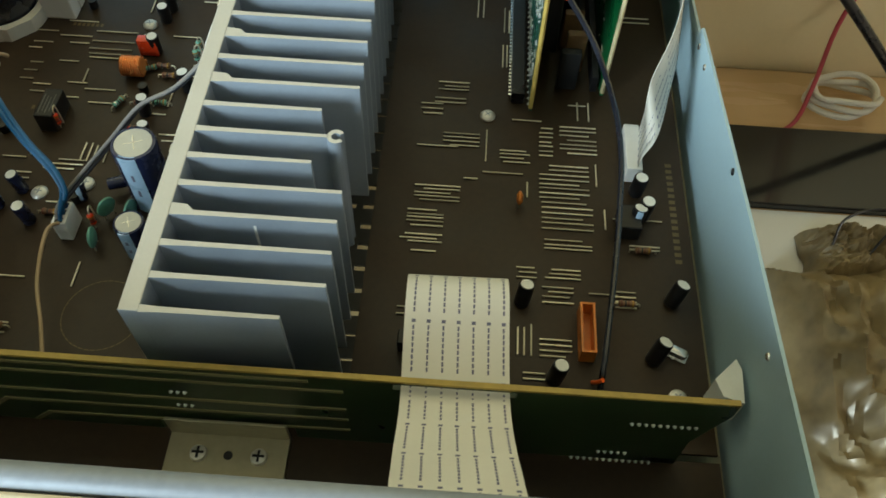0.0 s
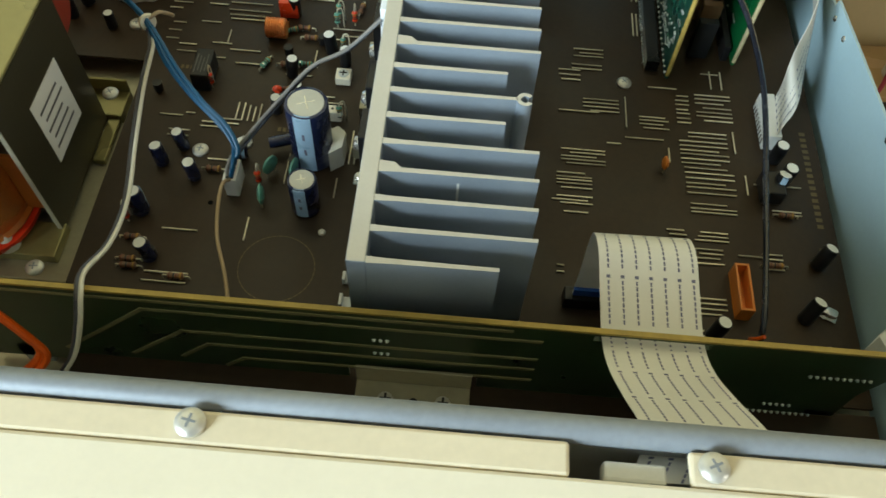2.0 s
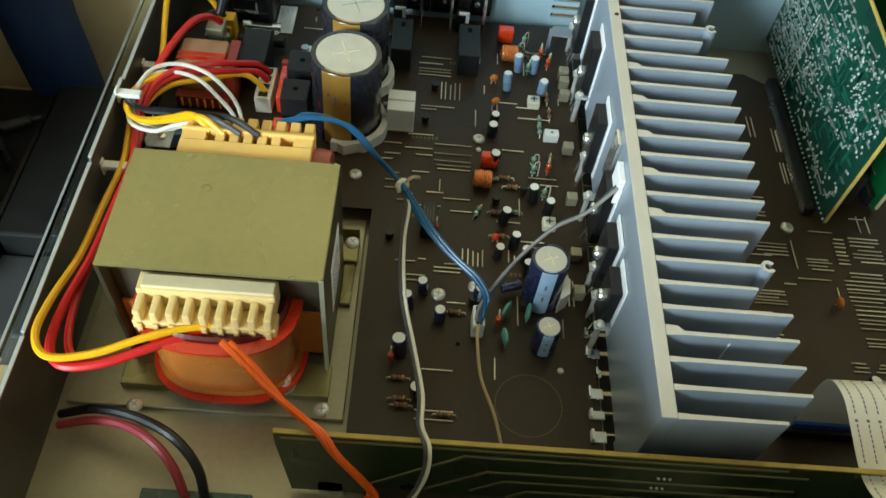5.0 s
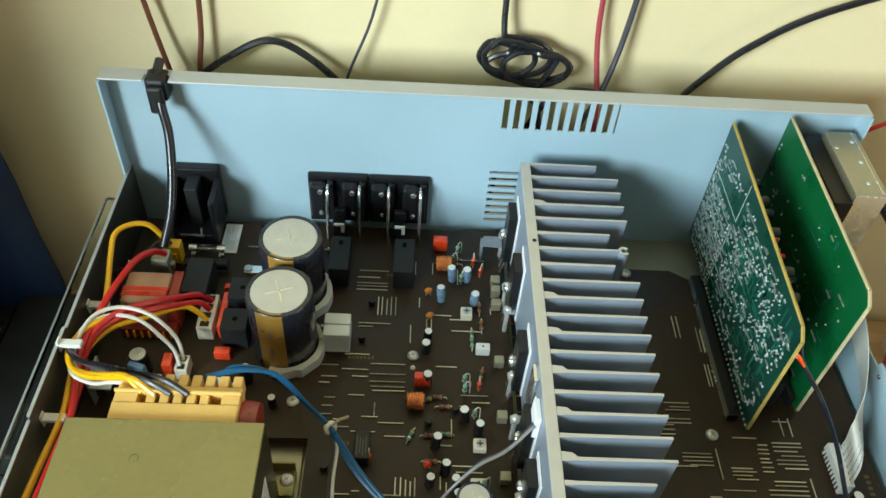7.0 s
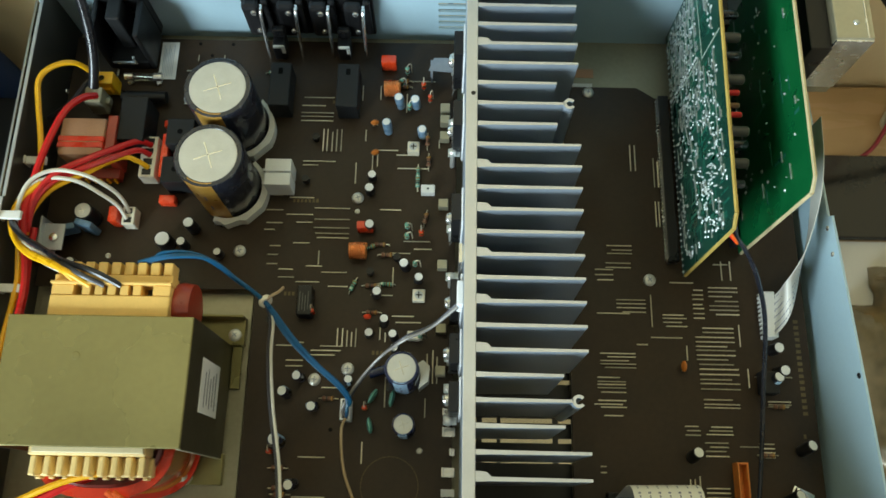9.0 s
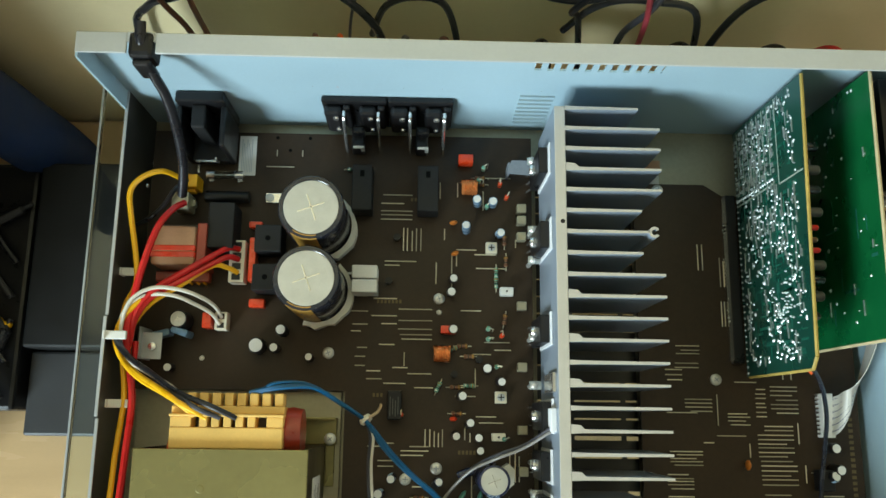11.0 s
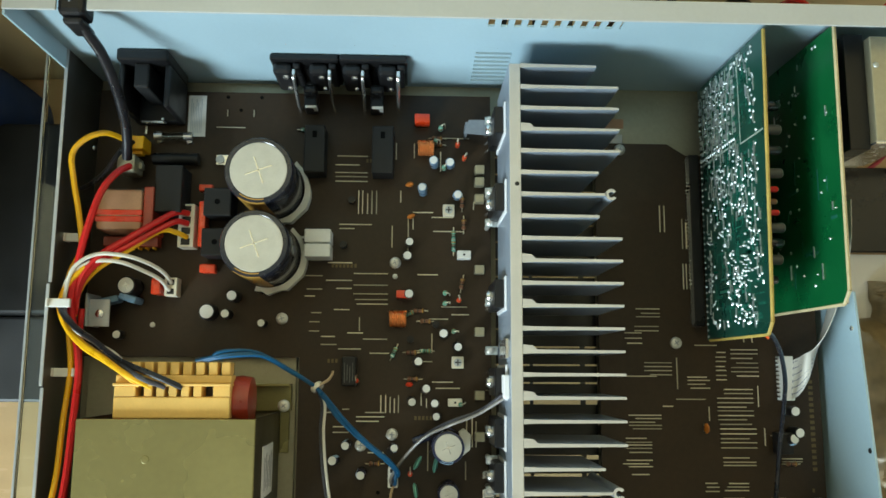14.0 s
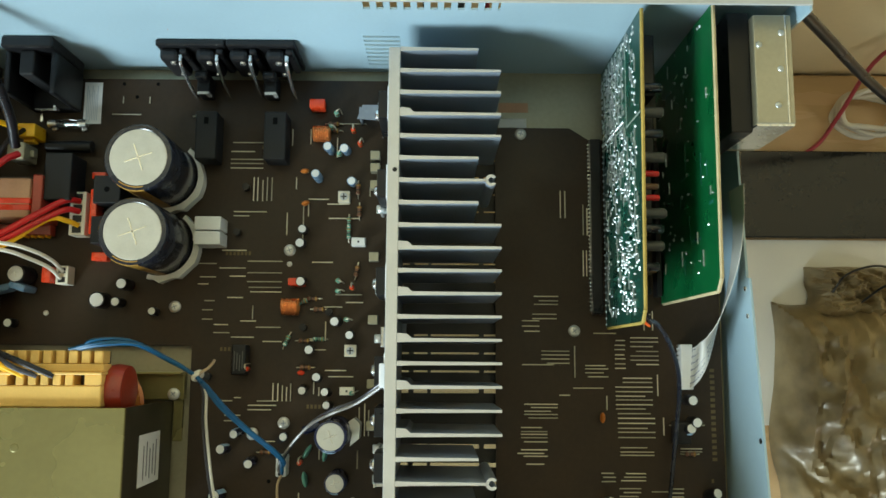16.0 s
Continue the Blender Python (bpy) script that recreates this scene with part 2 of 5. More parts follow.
def lathe(bm, profile, seg=24, m=None):
    """A turned body round z from (radius, height) pairs."""
    rings = []
    for r, z in profile:
        if r <= 1e-6:
            rings.append([bm.verts.new((0, 0, z * K))])
        else:
            rings.append([bm.verts.new((r * K * math.cos(2 * math.pi * i / seg), r * K * math.sin(2 * math.pi * i / seg), z * K)) for i in range(seg)])
    for a, b in zip(rings, rings[1:]):
        for i in range(seg):
            j = (i + 1) % seg
            f = [a[0] if len(a) == 1 else a[i], a[0] if len(a) == 1 else a[j], b[0] if len(b) == 1 else b[j], b[0] if len(b) == 1 else b[i]]
            f = list(dict.fromkeys(f))
            if len(f) > 2:
                bm.faces.new(f)
    for ring in (rings[0], rings[-1]):
        if len(ring) > 1:
            bm.faces.new(ring)
    if m is not None:
        bmesh.ops.transform(bm, matrix=m, verts=[v for ring in rings for v in ring])
    return bm


def spline(pts, steps=6):
    p = [Vector(q) for q in pts]
    p = [2 * p[0] - p[1]] + p + [2 * p[-1] - p[-2]]
    out = []
    for a, b, c, d in zip(p, p[1:], p[2:], p[3:]):
        for i in range(steps):
            t = i / steps
            out.append(0.5 * (2 * b + (c - a) * t + (2 * a - 5 * b + 4 * c - d) * t * t + (3 * b - a - 3 * c + d) * t ** 3))
    return out + [p[-2]]


def tube(bm, pts, r, seg=8, steps=6):
    path = spline(pts, steps) if len(pts) > 2 else [Vector(q) for q in pts]
    up, rings = None, []
    for i, q in enumerate(path):
        d = (path[min(i + 1, len(path) - 1)] - path[max(i - 1, 0)]).normalized()
        if up is None:
            up = d.orthogonal().normalized()
        up = (up - d * up.dot(d)).normalized()
        side = d.cross(up)
        rings.append([bm.verts.new((q + (up * math.cos(2 * math.pi * k / seg) + side * math.sin(2 * math.pi * k / seg)) * r) * K) for k in range(seg)])
    for a, b in zip(rings, rings[1:]):
        for k in range(seg):
            bm.faces.new((a[k], a[(k + 1) % seg], b[(k + 1) % seg], b[k]))
    bm.faces.new(rings[0])
    bm.faces.new(rings[-1])
    return bm


def prism(bm, outline, z0, z1):
    lo = [bm.verts.new((x * K, y * K, z0 * K)) for x, y in outline]
    hi = [bm.verts.new((x * K, y * K, z1 * K)) for x, y in outline]
    bm.faces.new(lo)
    bm.faces.new(hi)
    for i in range(len(lo)):
        j = (i + 1) % len(lo)
        bm.faces.new((lo[i], lo[j], hi[j], hi[i]))
    return bm


def turned(bm, m):
    bmesh.ops.transform(bm, matrix=m, verts=bm.verts)
    return bm


def tip(rx=0, ry=0, rz=0, x=0, y=0, z=0):
    return pose(x * K, y * K, z * K, rx, ry, rz)


# ---- the room ----
def slab(name, x0, x1, y0, y1, z0, z1, material, label, category):
    ob = mesh_object(name, B(x0, x1, y0, y1, z0, z1), material)
    return tagged(ob, label, category, "", "structure")


slab("wall_back", -1560, 1700, 445, 500, -900, 1900, WALLP, "plain warm cream plaster wall behind the amplifier", "wall")
slab("wall_front", -1560, 1700, -1960, -1900, -900, 1900, ROOMP, "unseen plain wall, kept dark to hold back bounced light", "wall")
slab("ceiling", -1560, 1700, -1900, 445, 1900, 1950, CEILP, "plain pale ceiling", "ceiling")
slab("floor", -1560, 1700, -1900, 445, -960, -900, CARPET, "dark floor", "floor")
bm = bmesh.new()
for a in ((-1560, -1500, -1900, -1860, -900, 1900), (-1560, -1500, -840, 445, -900, 1900), (-1560, -1500, -1860, -840, -900, 280), (-1560, -1500, -1860, -840, 1320, 1900)):
    box(bm, *a)
tagged(mesh_object("wall_left", bm, ROOMP), "unseen wall with a window opening, kept dark against bounced light", "wall", "", "structure")
# Opening and frame here are added only to hold the fill light.
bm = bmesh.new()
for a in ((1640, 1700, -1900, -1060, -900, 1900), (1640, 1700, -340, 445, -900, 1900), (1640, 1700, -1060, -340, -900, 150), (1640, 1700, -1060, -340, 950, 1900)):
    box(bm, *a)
tagged(mesh_object("wall_right", bm, ROOMP), "unseen dark wall with an opening for the added fill light", "wall", "", "structure")
fill_frame = thing("window_2", 1670, -700, 150, "small white frame added round an unseen fill light", "window", "", "structure")
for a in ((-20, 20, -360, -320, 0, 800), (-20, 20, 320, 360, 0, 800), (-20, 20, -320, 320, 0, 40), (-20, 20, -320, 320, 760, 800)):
    part("window_frame", B(*a), WHITE, fill_frame)
win = thing("window_1", -1530, -1350, 280, "plain white window frame that lets daylight in", "window", "", "structure")
for a in ((-20, 20, -510, -465, 0, 1040), (-20, 20, 465, 510, 0, 1040), (-20, 20, -465, 465, 0, 45), (-20, 20, -465, 465, 995, 1040)):
    part("window_frame", B(*a), WHITE, win)

# the low table and what lies on it
table = thing("table", 0, 0, -150, "pale maple table top below the amplifier", "table")
part("tabletop", B(-1000, 900, -600, 443, -28, 0, 3), WOOD, table)
for x in (-960, 860):
    for y in (-560, 410):
        part("leg", B(x - 25, x + 25, y - 25, y + 25, -750, -28, 2), WOOD, table)

shelf = thing("glass_shelf", 0, 0, -30, "clear glass shelf on short posts, the amplifier stands on it", "shelf")
g = part("pane", B(-372, 122, 0, 425, 0, 6, 1), GLASS, shelf)
g.visible_shadow = False
# Strip in pale zinc, painting the highlight that runs along the pane.
part("edge_glint", B(-373.6, -372.2, 0, 425, 1.0, 5.0, 0.3), ZINC, shelf, "pale strip painted as the highlight along the glass edge")
for x in (-300, 80):
    for y in (60, 380):
        part("post", lathe(bmesh.new(), [(9, -120), (9, 0)], 16, tip(x=x, y=y)), BRIGHT, shelf)

single("dark_folder", B(-125, 80, -34, 34, 0, 6, 1), GLOSSBLACK, 265, 345, -150, "flat black folder lying on the table", "folder")
single("paper_sheet", B(-160, 110, -70, 70, 0, 0.6), PAPER, 290, 240, -150, "white sheet of paper on the table under a bag", "paper")


def crumpled_bag(w, h, seed, tall):
    """A closed crumpled bag: sharp ridged folds that run slantwise, an uneven rim, thick in its middle."""
    bm = bmesh.new()
    nu, nv = 56, 64
    grid = []
    for i in range(nu + 1):
        row = []
        for j in range(nv + 1):
            u, v = i / nu, j / nv
            edge = min(u, v, 1 - u, 1 - v)
            p = Vector((u * 2.0 + v * 0.9 + seed, v * 1.5 - u * 0.7, seed * 0.37))
            ridge = 1 - 2.4 * abs(noise.noise(p * 1.3))
            crease = 1 - 2.6 * abs(noise.noise(Vector((p.x * 3.4, p.y * 1.9, 4.1))))
            fine = 1 - 2.5 * abs(noise.noise(p * 7.5))
            z = 2 + min(1.0, edge * 5) ** 0.7 * tall * (0.42 + 0.30 * ridge + 0.24 * crease + 0.09 * fine)
            wobble = 0.06 * noise.noise(Vector((u * 3, v * 3, seed + 9)))
            row.append(bm.verts.new(((u - 0.5 + wobble * (1 - 2 * edge)) * w * K, (v - 0.5 + 0.7 * wobble) * h * K, max(1.0, z) * K)))
        grid.append(row)
    for i in range(nu):
        for j in range(nv):
            bm.faces.new((grid[i][j], grid[i + 1][j], grid[i + 1][j + 1], grid[i][j + 1]))
    rim = [grid[i][0] for i in range(nu)] + grid[nu][:nv] + [grid[i][nv] for i in range(nu, 0, -1)] + [grid[0][j] for j in range(nv, 0, -1)]
    low = [bm.verts.new((v.co.x, v.co.y, 0)) for v in rim]
    for k in range(len(rim)):
        m = (k + 1) % len(rim)
        bm.faces.new((low[k], low[m], rim[m], rim[k]))
    bm.faces.new(low)
    return bm


bag = thing("plastic_bag", 254, 176, -149.4, "crumpled golden brown film bag with a tied neck, on white paper", "bag")
part("pouch", crumpled_bag(136, 170, 2.3, 46), BAG, bag, "", True)
part("neck", turned(crumpled_bag(64, 42, 6.1, 30), tip(z=1, x=-8, y=92)), BAG, bag, "gathered neck of the bag")
part("tie_wire", tube(bmesh.new(), [(-30, 92, 24), (-24, 104, 34), (-4, 110, 38), (18, 104, 36), (30, 92, 22)], 0.8), W_BLK, bag, "thin dark tie wire")
part("tie_wire", tube(bmesh.new(), [(-12, 84, 28), (2, 96, 40), (26, 98, 38), (40, 84, 26), (44, 70, 20)], 0.8), W_BLK, bag)

# Block out of view, added to keep light off the left wall and table.
cabinet = thing("black_cabinet", -660, 300, -150, "unseen black block added to shade the wall and table", "cabinet")
part("case", B(-130, 130, -180, 135, 0, 440, 3), BLACK, cabinet)
part("top", B(-134, 134, -184, 138, 440, 456, 2), BLACK, cabinet)
box_dark = thing("dark_box", -402, 300, -150, "dark grey cardboard box standing beside the amplifier", "box")
part("carton", B(-36, 36, -45, 88, 0, 60, 2), DGREY, box_dark)
part("lid", B(-38, 38, -105, -46, 0, 40, 2), SLATEGREY, box_dark, "grey flap of the box")
unit = thing("black_receiver", -480, 300, -150, "black electronic unit with cables on its back, on the table", "electronics")
part("case", B(-48, 36, -88, 90, 0, 50, 3), BLACK, unit)
for k, (y, m) in enumerate(((20, W_RED), (-5, W_YEL), (-25, W_YEL), (45, W_BLK), (-50, W_BLK))):
    part("plug", turned(lathe(bmesh.new(), [(4, 0), (4, 18), (2, 20), (2, 26)], 12), tip(90, 0, 40 * k, -10 + 8 * k, y, 56)), m, unit)
    part("lead", tube(bmesh.new(), [(-10 + 8 * k, y, 56), (0, y + 15, 66), (15, y - 10, 60), (30, y - 30, 56)], 2.2), W_BLK, unit)


def cloth_roll():
    bm = bmesh.new()
    n, seg = 30, 28
    rings = []
    for i in range(n + 1):
        u = i / n
        ring = []
        for k in range(seg):
            a = 2 * math.pi * k / seg
            r = 26 * (0.55 + 0.45 * math.sin(math.pi * min(1, max(0, u * 0.9 + 0.05))) ** 0.4) * (1 + 0.16 * noise.noise(Vector((math.cos(a) * 1.4, math.sin(a) * 1.4, u * 5))))
            ring.append(bm.verts.new((r * math.cos(a) * K, r * math.sin(a) * K, u * 420 * K)))
        rings.append(ring)
    for a, b in zip(rings, rings[1:]):
        for k in range(seg):
            bm.faces.new((a[k], a[(k + 1) % seg], b[(k + 1) % seg], b[k]))
    bm.faces.new(rings[0])
    bm.faces.new(rings[-1])
    return bm


roll = single("cloth_roll", cloth_roll(), BLUECLOTH, -440, 395, -150, "dark blue cloth roll standing upright by the wall", "cloth", smooth=True)
roll.matrix_basis = pose(-0.438, 0.405, -0.15, 0, -5, 0)

# ---- chassis ----
chassis = thing("amplifier_chassis", 0, 0, -24, "open grey sheet steel amplifier case with its cover off", "amplifier")
bm = bmesh.new()
for a in ((-332, -92, 26, 392), (-32, 101, 26, 392), (-92, -32, 26, 96), (-92, -32, 369, 392)):
    box(bm, *a, 11, 12)
# Slotted stretch of the plate, its dark tone painting the shade below the fins.
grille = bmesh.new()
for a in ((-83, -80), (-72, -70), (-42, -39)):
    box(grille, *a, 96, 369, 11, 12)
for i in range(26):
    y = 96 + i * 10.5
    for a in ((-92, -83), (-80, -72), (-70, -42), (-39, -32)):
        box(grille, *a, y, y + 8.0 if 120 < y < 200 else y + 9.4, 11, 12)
part("vent_grille", grille, GRILLEM, chassis, "slotted strip of the bottom plate, shade under the heatsink painted in")
part("bottom_plate", bm, FLOORPLATE, chassis, "yellowed zinc bottom plate")
part("sticker", B(-30, -12, 367, 373, 12, 12.3), WRAP, chassis, "small pinkish sticker on the bottom plate")
part("sticker", B(-30, -13, 357.5, 363, 12, 12.3), PAPER, chassis, "small white sticker on the bottom plate")
for x in (-300, 70):
    for y in (60, 360):
        part("foot", lathe(bmesh.new(), [(12, 0), (13, 2), (13, 11)], 20, tip(x=x, y=y)), BLACK, chassis, "black round foot")


def side_wall(x0, x1, tops):
    bm = bmesh.new()
    a = [(y, t + 24) for y, t in tops]
    outline = [(a[0][0], 11)] + a + [(a[-1][0], 11)]
    vs = [[bm.verts.new((x * K, y * K, z * K)) for y, z in outline] for x in (x0, x1)]
    bm.faces.new(vs[0])
    bm.faces.new(vs[1])
    for i in range(len(outline)):
        j = (i + 1) % len(outline)
        bm.faces.new((vs[0][i], vs[0][j], vs[1][j], vs[1][i]))
    return bm


# Left wall carries its shade as colour; the rim keeps the lit zinc.
part("side_wall", side_wall(-333, -332, [(26, 37), (118, 37), (119, 38), (208, 38), (209, 40), (262, 40), (263, 38), (392, 38)]), SHADEZINC, chassis, "side wall with its shade painted into the zinc")
for y0, y1, z in ((26, 118, 61), (119, 208, 62), (209, 262, 64), (263, 392, 62)):
    part("rim", B(-333.4, -331.6, y0, y1, z, z + 0.9, 0.3), ZINC, chassis, "folded rim of the side wall, kept in the lit zinc tone")
right = part("side_wall", side_wall(101, 102.2, [(26, 58), (150, 46.5), (240, 36.5), (262, 34), (263, 30), (330, 24), (392, 20)]), PANEL, chassis)
# Discs in place of open holes; bright ones paint the light seen through.
for y, z in ((177, 40), (101, 42), (242, 30), (257, 28)):
    part("rivet", lathe(bmesh.new(), [(1.5, 0), (1.3, 0.5), (0, 0.7)], 12, tip(0, -90, 0, 101, y, z + 24)), BRIGHT if z != 40 else BLACK, right)

for y, z in ((383, -13), (365, -12), (348, -5)):
    part("rivet", lathe(bmesh.new(), [(1.6, 0), (1.4, 0.6), (0, 0.9)], 12, tip(0, 90, 0, -332, y, z + 24)), BRIGHT, chassis, "bright rivet on the side wall")

# back panel with vent slots, louvres and a folded top edge
bm = bmesh.new()
box(bm, -334, -108, 392, 393.2, 11, 132)
panel = part("back_panel", bm, PANEL, chassis, "light blue-grey back panel with vent slots")
for a in ((-36, 108, 11, 132), (-108, -36, 11, 22), (-108, -36, 69, 103), (-88, -36, 22, 69), (-108, -36, 126, 132)):
    part("sheet", B(a[0], a[1], 392, 393.2, a[2], a[3]), PANEL, panel)
for i in range(11):
    part("vent_bar", B(-108 + i * 6.75, -108 + i * 6.75 + 3.2, 392, 393.2, 103, 126), PANEL, panel)
for i in range(8):
    part("louvre", B(-108, -88, 391.6, 393.2, 22 + i * 6.0, 25 + i * 6.0), PANEL, panel)
bm = bmesh.new()
box(bm, -334, -309, 383, 394, 131, 132.4, 0.5)
box(bm, -295, 108, 383, 394, 131, 132.4, 0.5)
box(bm, -309, -295, 389, 394, 131, 132.4)
part("top_edge", bm, EDGEGREY, panel, "pale bare folded top edge")
part("corner_flange", B(-334, -332.8, 381, 392, 40, 131), PANEL, panel)
part("corner_flange", B(106.8, 108, 381, 392, 30, 131), PANEL, panel)

# front
part("front_wall", B(-333, 102, 28.4, 29.6, 11, 121), ZINC, chassis)
rail = tube(bmesh.new(), [(-333, 30.0, 124.2), (102, 30.0, 124.2)], 3.3, 14)
part("front_rail", rail, RAIL, chassis, "rounded grey cross rail behind the front", True)
for a in ((-333, -219), (-193, -32), (-6, 102)):
    part("front_lip", B(*a, 18.45, 26.4, 124.6, 126.6, 0.9), FRONT, chassis, "cream folded lip")
part("front_panel", B(-336, 105, -14, 18.4, 8, 127.0, 1.0), FRONT_TOP, chassis, "cream front panel seen from its top edge")
part("bracket", B(-24, -10, 19.5, 24, 118, 123, 0.8), WHITE, chassis)
part("bracket", B(-212, -200, 19.5, 24, 116, 121, 0.8), WHITE, chassis)


def screw_bm(r=3.4, h=2.0):
    bm = lathe(bmesh.new(), [(0, 0), (r, 0), (r, h * 0.45), (r * 0.8, h * 0.85), (r * 0.5, h), (0, h)], 20)
    return bm


SCREW = mesh_object("screw", screw_bm(), SCREWM, True)
bm = bmesh.new()
box(bm, -1.6, 1.6, -0.28, 0.28, 1.8, 2.08)
box(bm, -0.28, 0.28, -1.6, 1.6, 1.81, 2.09)
part("cross_slot", bm, RAIL, SCREW)
tagged(SCREW, "bright cross-head screw holding the board down", "screw", "board and case screws")
SCREWS = [(-152, 280, 0), (-152.5, 182, 0), (12, 234.5, 0), (-18, 350, 0), (-216.6, 247, 0), (-296, 110, -2), (-217, 111, 4), (-213, 198, 6), (-114.5, 23.0, 103), (-1, 22.8, 103), (65, 22.8, 103), (-225.5, 23.4, 103), (84, 104, 0), (-170, 176, 0)]
SCREW.matrix_basis = pose(SCREWS[0][0] * K, SCREWS[0][1] * K, SCREWS[0][2] * K, 0, 0, 20)
for k, (x, y, z) in enumerate(SCREWS[1:]):
    s = copy_thing(SCREW, pose(x * K, y * K, z * K, 0, 0, 37 * k))
    if z > 90:
        s["label"] = "bright cross-head screw in the cream front lip"

# power cord grommet and cord
single("cord_grommet", box(B(-6.2, 6.2, -6, 7, -11, 4, 2.4), -4.6, 4.6, -9.5, -6, -17, 1, 1.6), BLACK, -302, 387, 106, "black cord grommet clamped in the back panel's top edge", "grommet")


def wire(name, pts, r, material, label, category="wire", group="", seg=8):
    return single(name, tube(bmesh.new(), pts, r, seg), material, 0, 0, 0, label, category, group, smooth=True)


wire("black_cable", [(-302, 398, 112), (-302, 388, 108), (-300, 379, 95), (-297, 372, 80), (-296, 360, 60), (-297, 347, 42), (-301, 334, 26)], 2.7, W_BLK, "thick black mains cable running down from its grommet", "cable", "", 12)

# ---- circuit boards ----
main = thing("circuit_board", 0, 0, -1.6, "dark brown main circuit board crossed by tinned wire links", "circuit board")
part("substrate", prism(bmesh.new(), [(-328, 225), (-206, 225), (-206, 84), (-96, 84), (-96, 382), (-328, 382)], 0, 1.6), BOARD, main)
side = thing("circuit_board", 0, 0, -1.6, "dark brown second circuit board crossed by many wire links", "circuit board")
part("substrate", prism(bmesh.new(), [(-33, 84), (96, 84), (96, 347), (22, 347), (11, 354), (-33, 354)], 0, 1.6), BOARD, side)
# Dark sheet added over the bright bottom plate to make this space black.
front_low = thing("circuit_board", 0, 0, -3.6, "dark board sheet added to blacken the space behind the front", "circuit board")
part("substrate", prism(bmesh.new(), [(-196, 33), (97, 33), (97, 82), (-33, 82), (-33, 94), (-96, 94), (-96, 82), (-196, 82)], 0, 1.6), BOARD, front_low)
for x, y in ((-180, 50), (80, 50), (-60, 60)):
    part("standoff", lathe(bmesh.new(), [(3, -8.4), (3, 0)], 12, tip(x=x, y=y)), BRIGHT, front_low)
for b, spots in ((main, ((-320, 375), (-110, 375), (-110, 95), (-200, 95), (-320, 235), (-160, 250))), (side, ((-28, 348), (85, 340), (85, 92), (-28, 92)))):
    for x, y in spots:
        part("standoff", lathe(bmesh.new(), [(3, -10.4), (3, 0)], 12, tip(x=x, y=y)), BRIGHT, b)


def link_mesh():
    bm = bmesh.new()
    for y0, z0 in ((0.0, 0.0),):
        prism(bm, [(0, -0.33), (1, -0.33), (1, 0.33), (0, 0.33)], 0.25, 0.85)
    bmesh.ops.bevel(bm, geom=[e for e in bm.edges if abs(e.verts[0].co.x - e.verts[1].co.x) > 0.5 * K], offset=0.18 * K, segments=1, affect="EDGES")
    me = bpy.data.meshes.new("jumper_wire")
    bm.to_mesh(me)
    bm.free()
    me.materials.append(TIN)
    return me


LINK_MESH = link_mesh()
rng = random.Random(4)


def links(board, rows, upright=False):
    """Rows of x, y, length, count, step: straight wire links."""
    for x, y, length, n, step in rows:
        for i in range(n):
            ob = new("jumper_wire", LINK_MESH)
            ob.parent = board
            cut = rng.choice((0, 0, 0, 0.12, 0.2)) if n > 2 else 0
            shift = rng.uniform(-0.25, 0.25)
            if upright:
                ob.matrix_basis = pose((x + i * step + shift) * K, y * K, 1.6 * K, 0, 0, 90) @ Matrix.Diagonal((length * (1 - cut), 1, 1, 1))
            else:
                ob.matrix_basis = pose((x + cut * length * rng.choice((0, 1))) * K, (y + i * step + shift) * K, 1.6 * K) @ Matrix.Diagonal((length * (1 - cut), 1, 1, 1))


links(main, [(-191, 279.9, 14, 1, 0), (-176, 273.4, 20, 1, 0), (-192, 269.6, 15, 1, 0), (-176, 267, 20, 1, 0), (-186, 264.6, 9, 1, 0), (-176, 261.8, 20, 1, 0), (-175, 258.5, 19, 1, 0), (-174, 255.6, 18, 1, 0), (-187, 252.6, 9, 1, 0), (-200, 250.4, 6, 1, 0)])
links(main, [(-201, 245.2, 6, 2, -5), (-194, 236.9, 8, 1, 0), (-194, 232.6, 9, 1, 0), (-170, 235.5, 14, 1, 0), (-166, 227.7, 11, 1, 0), (-184, 230, 13, 1, 0), (-168, 194.4, 11, 1, 0), (-173, 191.7, 16, 1, 0), (-173, 189.1, 13, 1, 0), (-125, 254.5, 15, 1, 0), (-132, 247.4, 11, 1, 0), (-142, 223.1, 12, 1, 0), (-130, 211.2, 12, 1, 0), (-128, 208.1, 14, 1, 0)])
links(main, [(-187, 343.6, 18, 1, 0), (-188, 338.3, 14, 1, 0), (-188, 333.5, 19, 1, 0), (-188, 330.9, 19, 1, 0), (-188, 328.6, 19, 1, 0)])
links(main, [(-185, 302.4, 19, 1, 0), (-185, 300.1, 9, 1, 0), (-130, 298.9, 18, 1, 0), (-129, 355.4, 20, 1, 0), (-259, 360, 17, 1, 0), (-192, 194, 10, 1, 0), (-166, 172, 9, 1, 0), (-176, 136, 14, 1, 0), (-178, 116, 17, 2, -4), (-186, 186, 9, 2, -3)])
links(main, [(-130, 228, 11, 1, 0), (-159, 194, 10, 5, 2.5), (-174.2, 308.9, 14, 5, 2.7), (-110, 175, 18, 3, 2.7), (-111, 157, 10, 1, 0), (-143, 133, 11, 1, 0), (-172, 240, 8, 1, 0)], True)
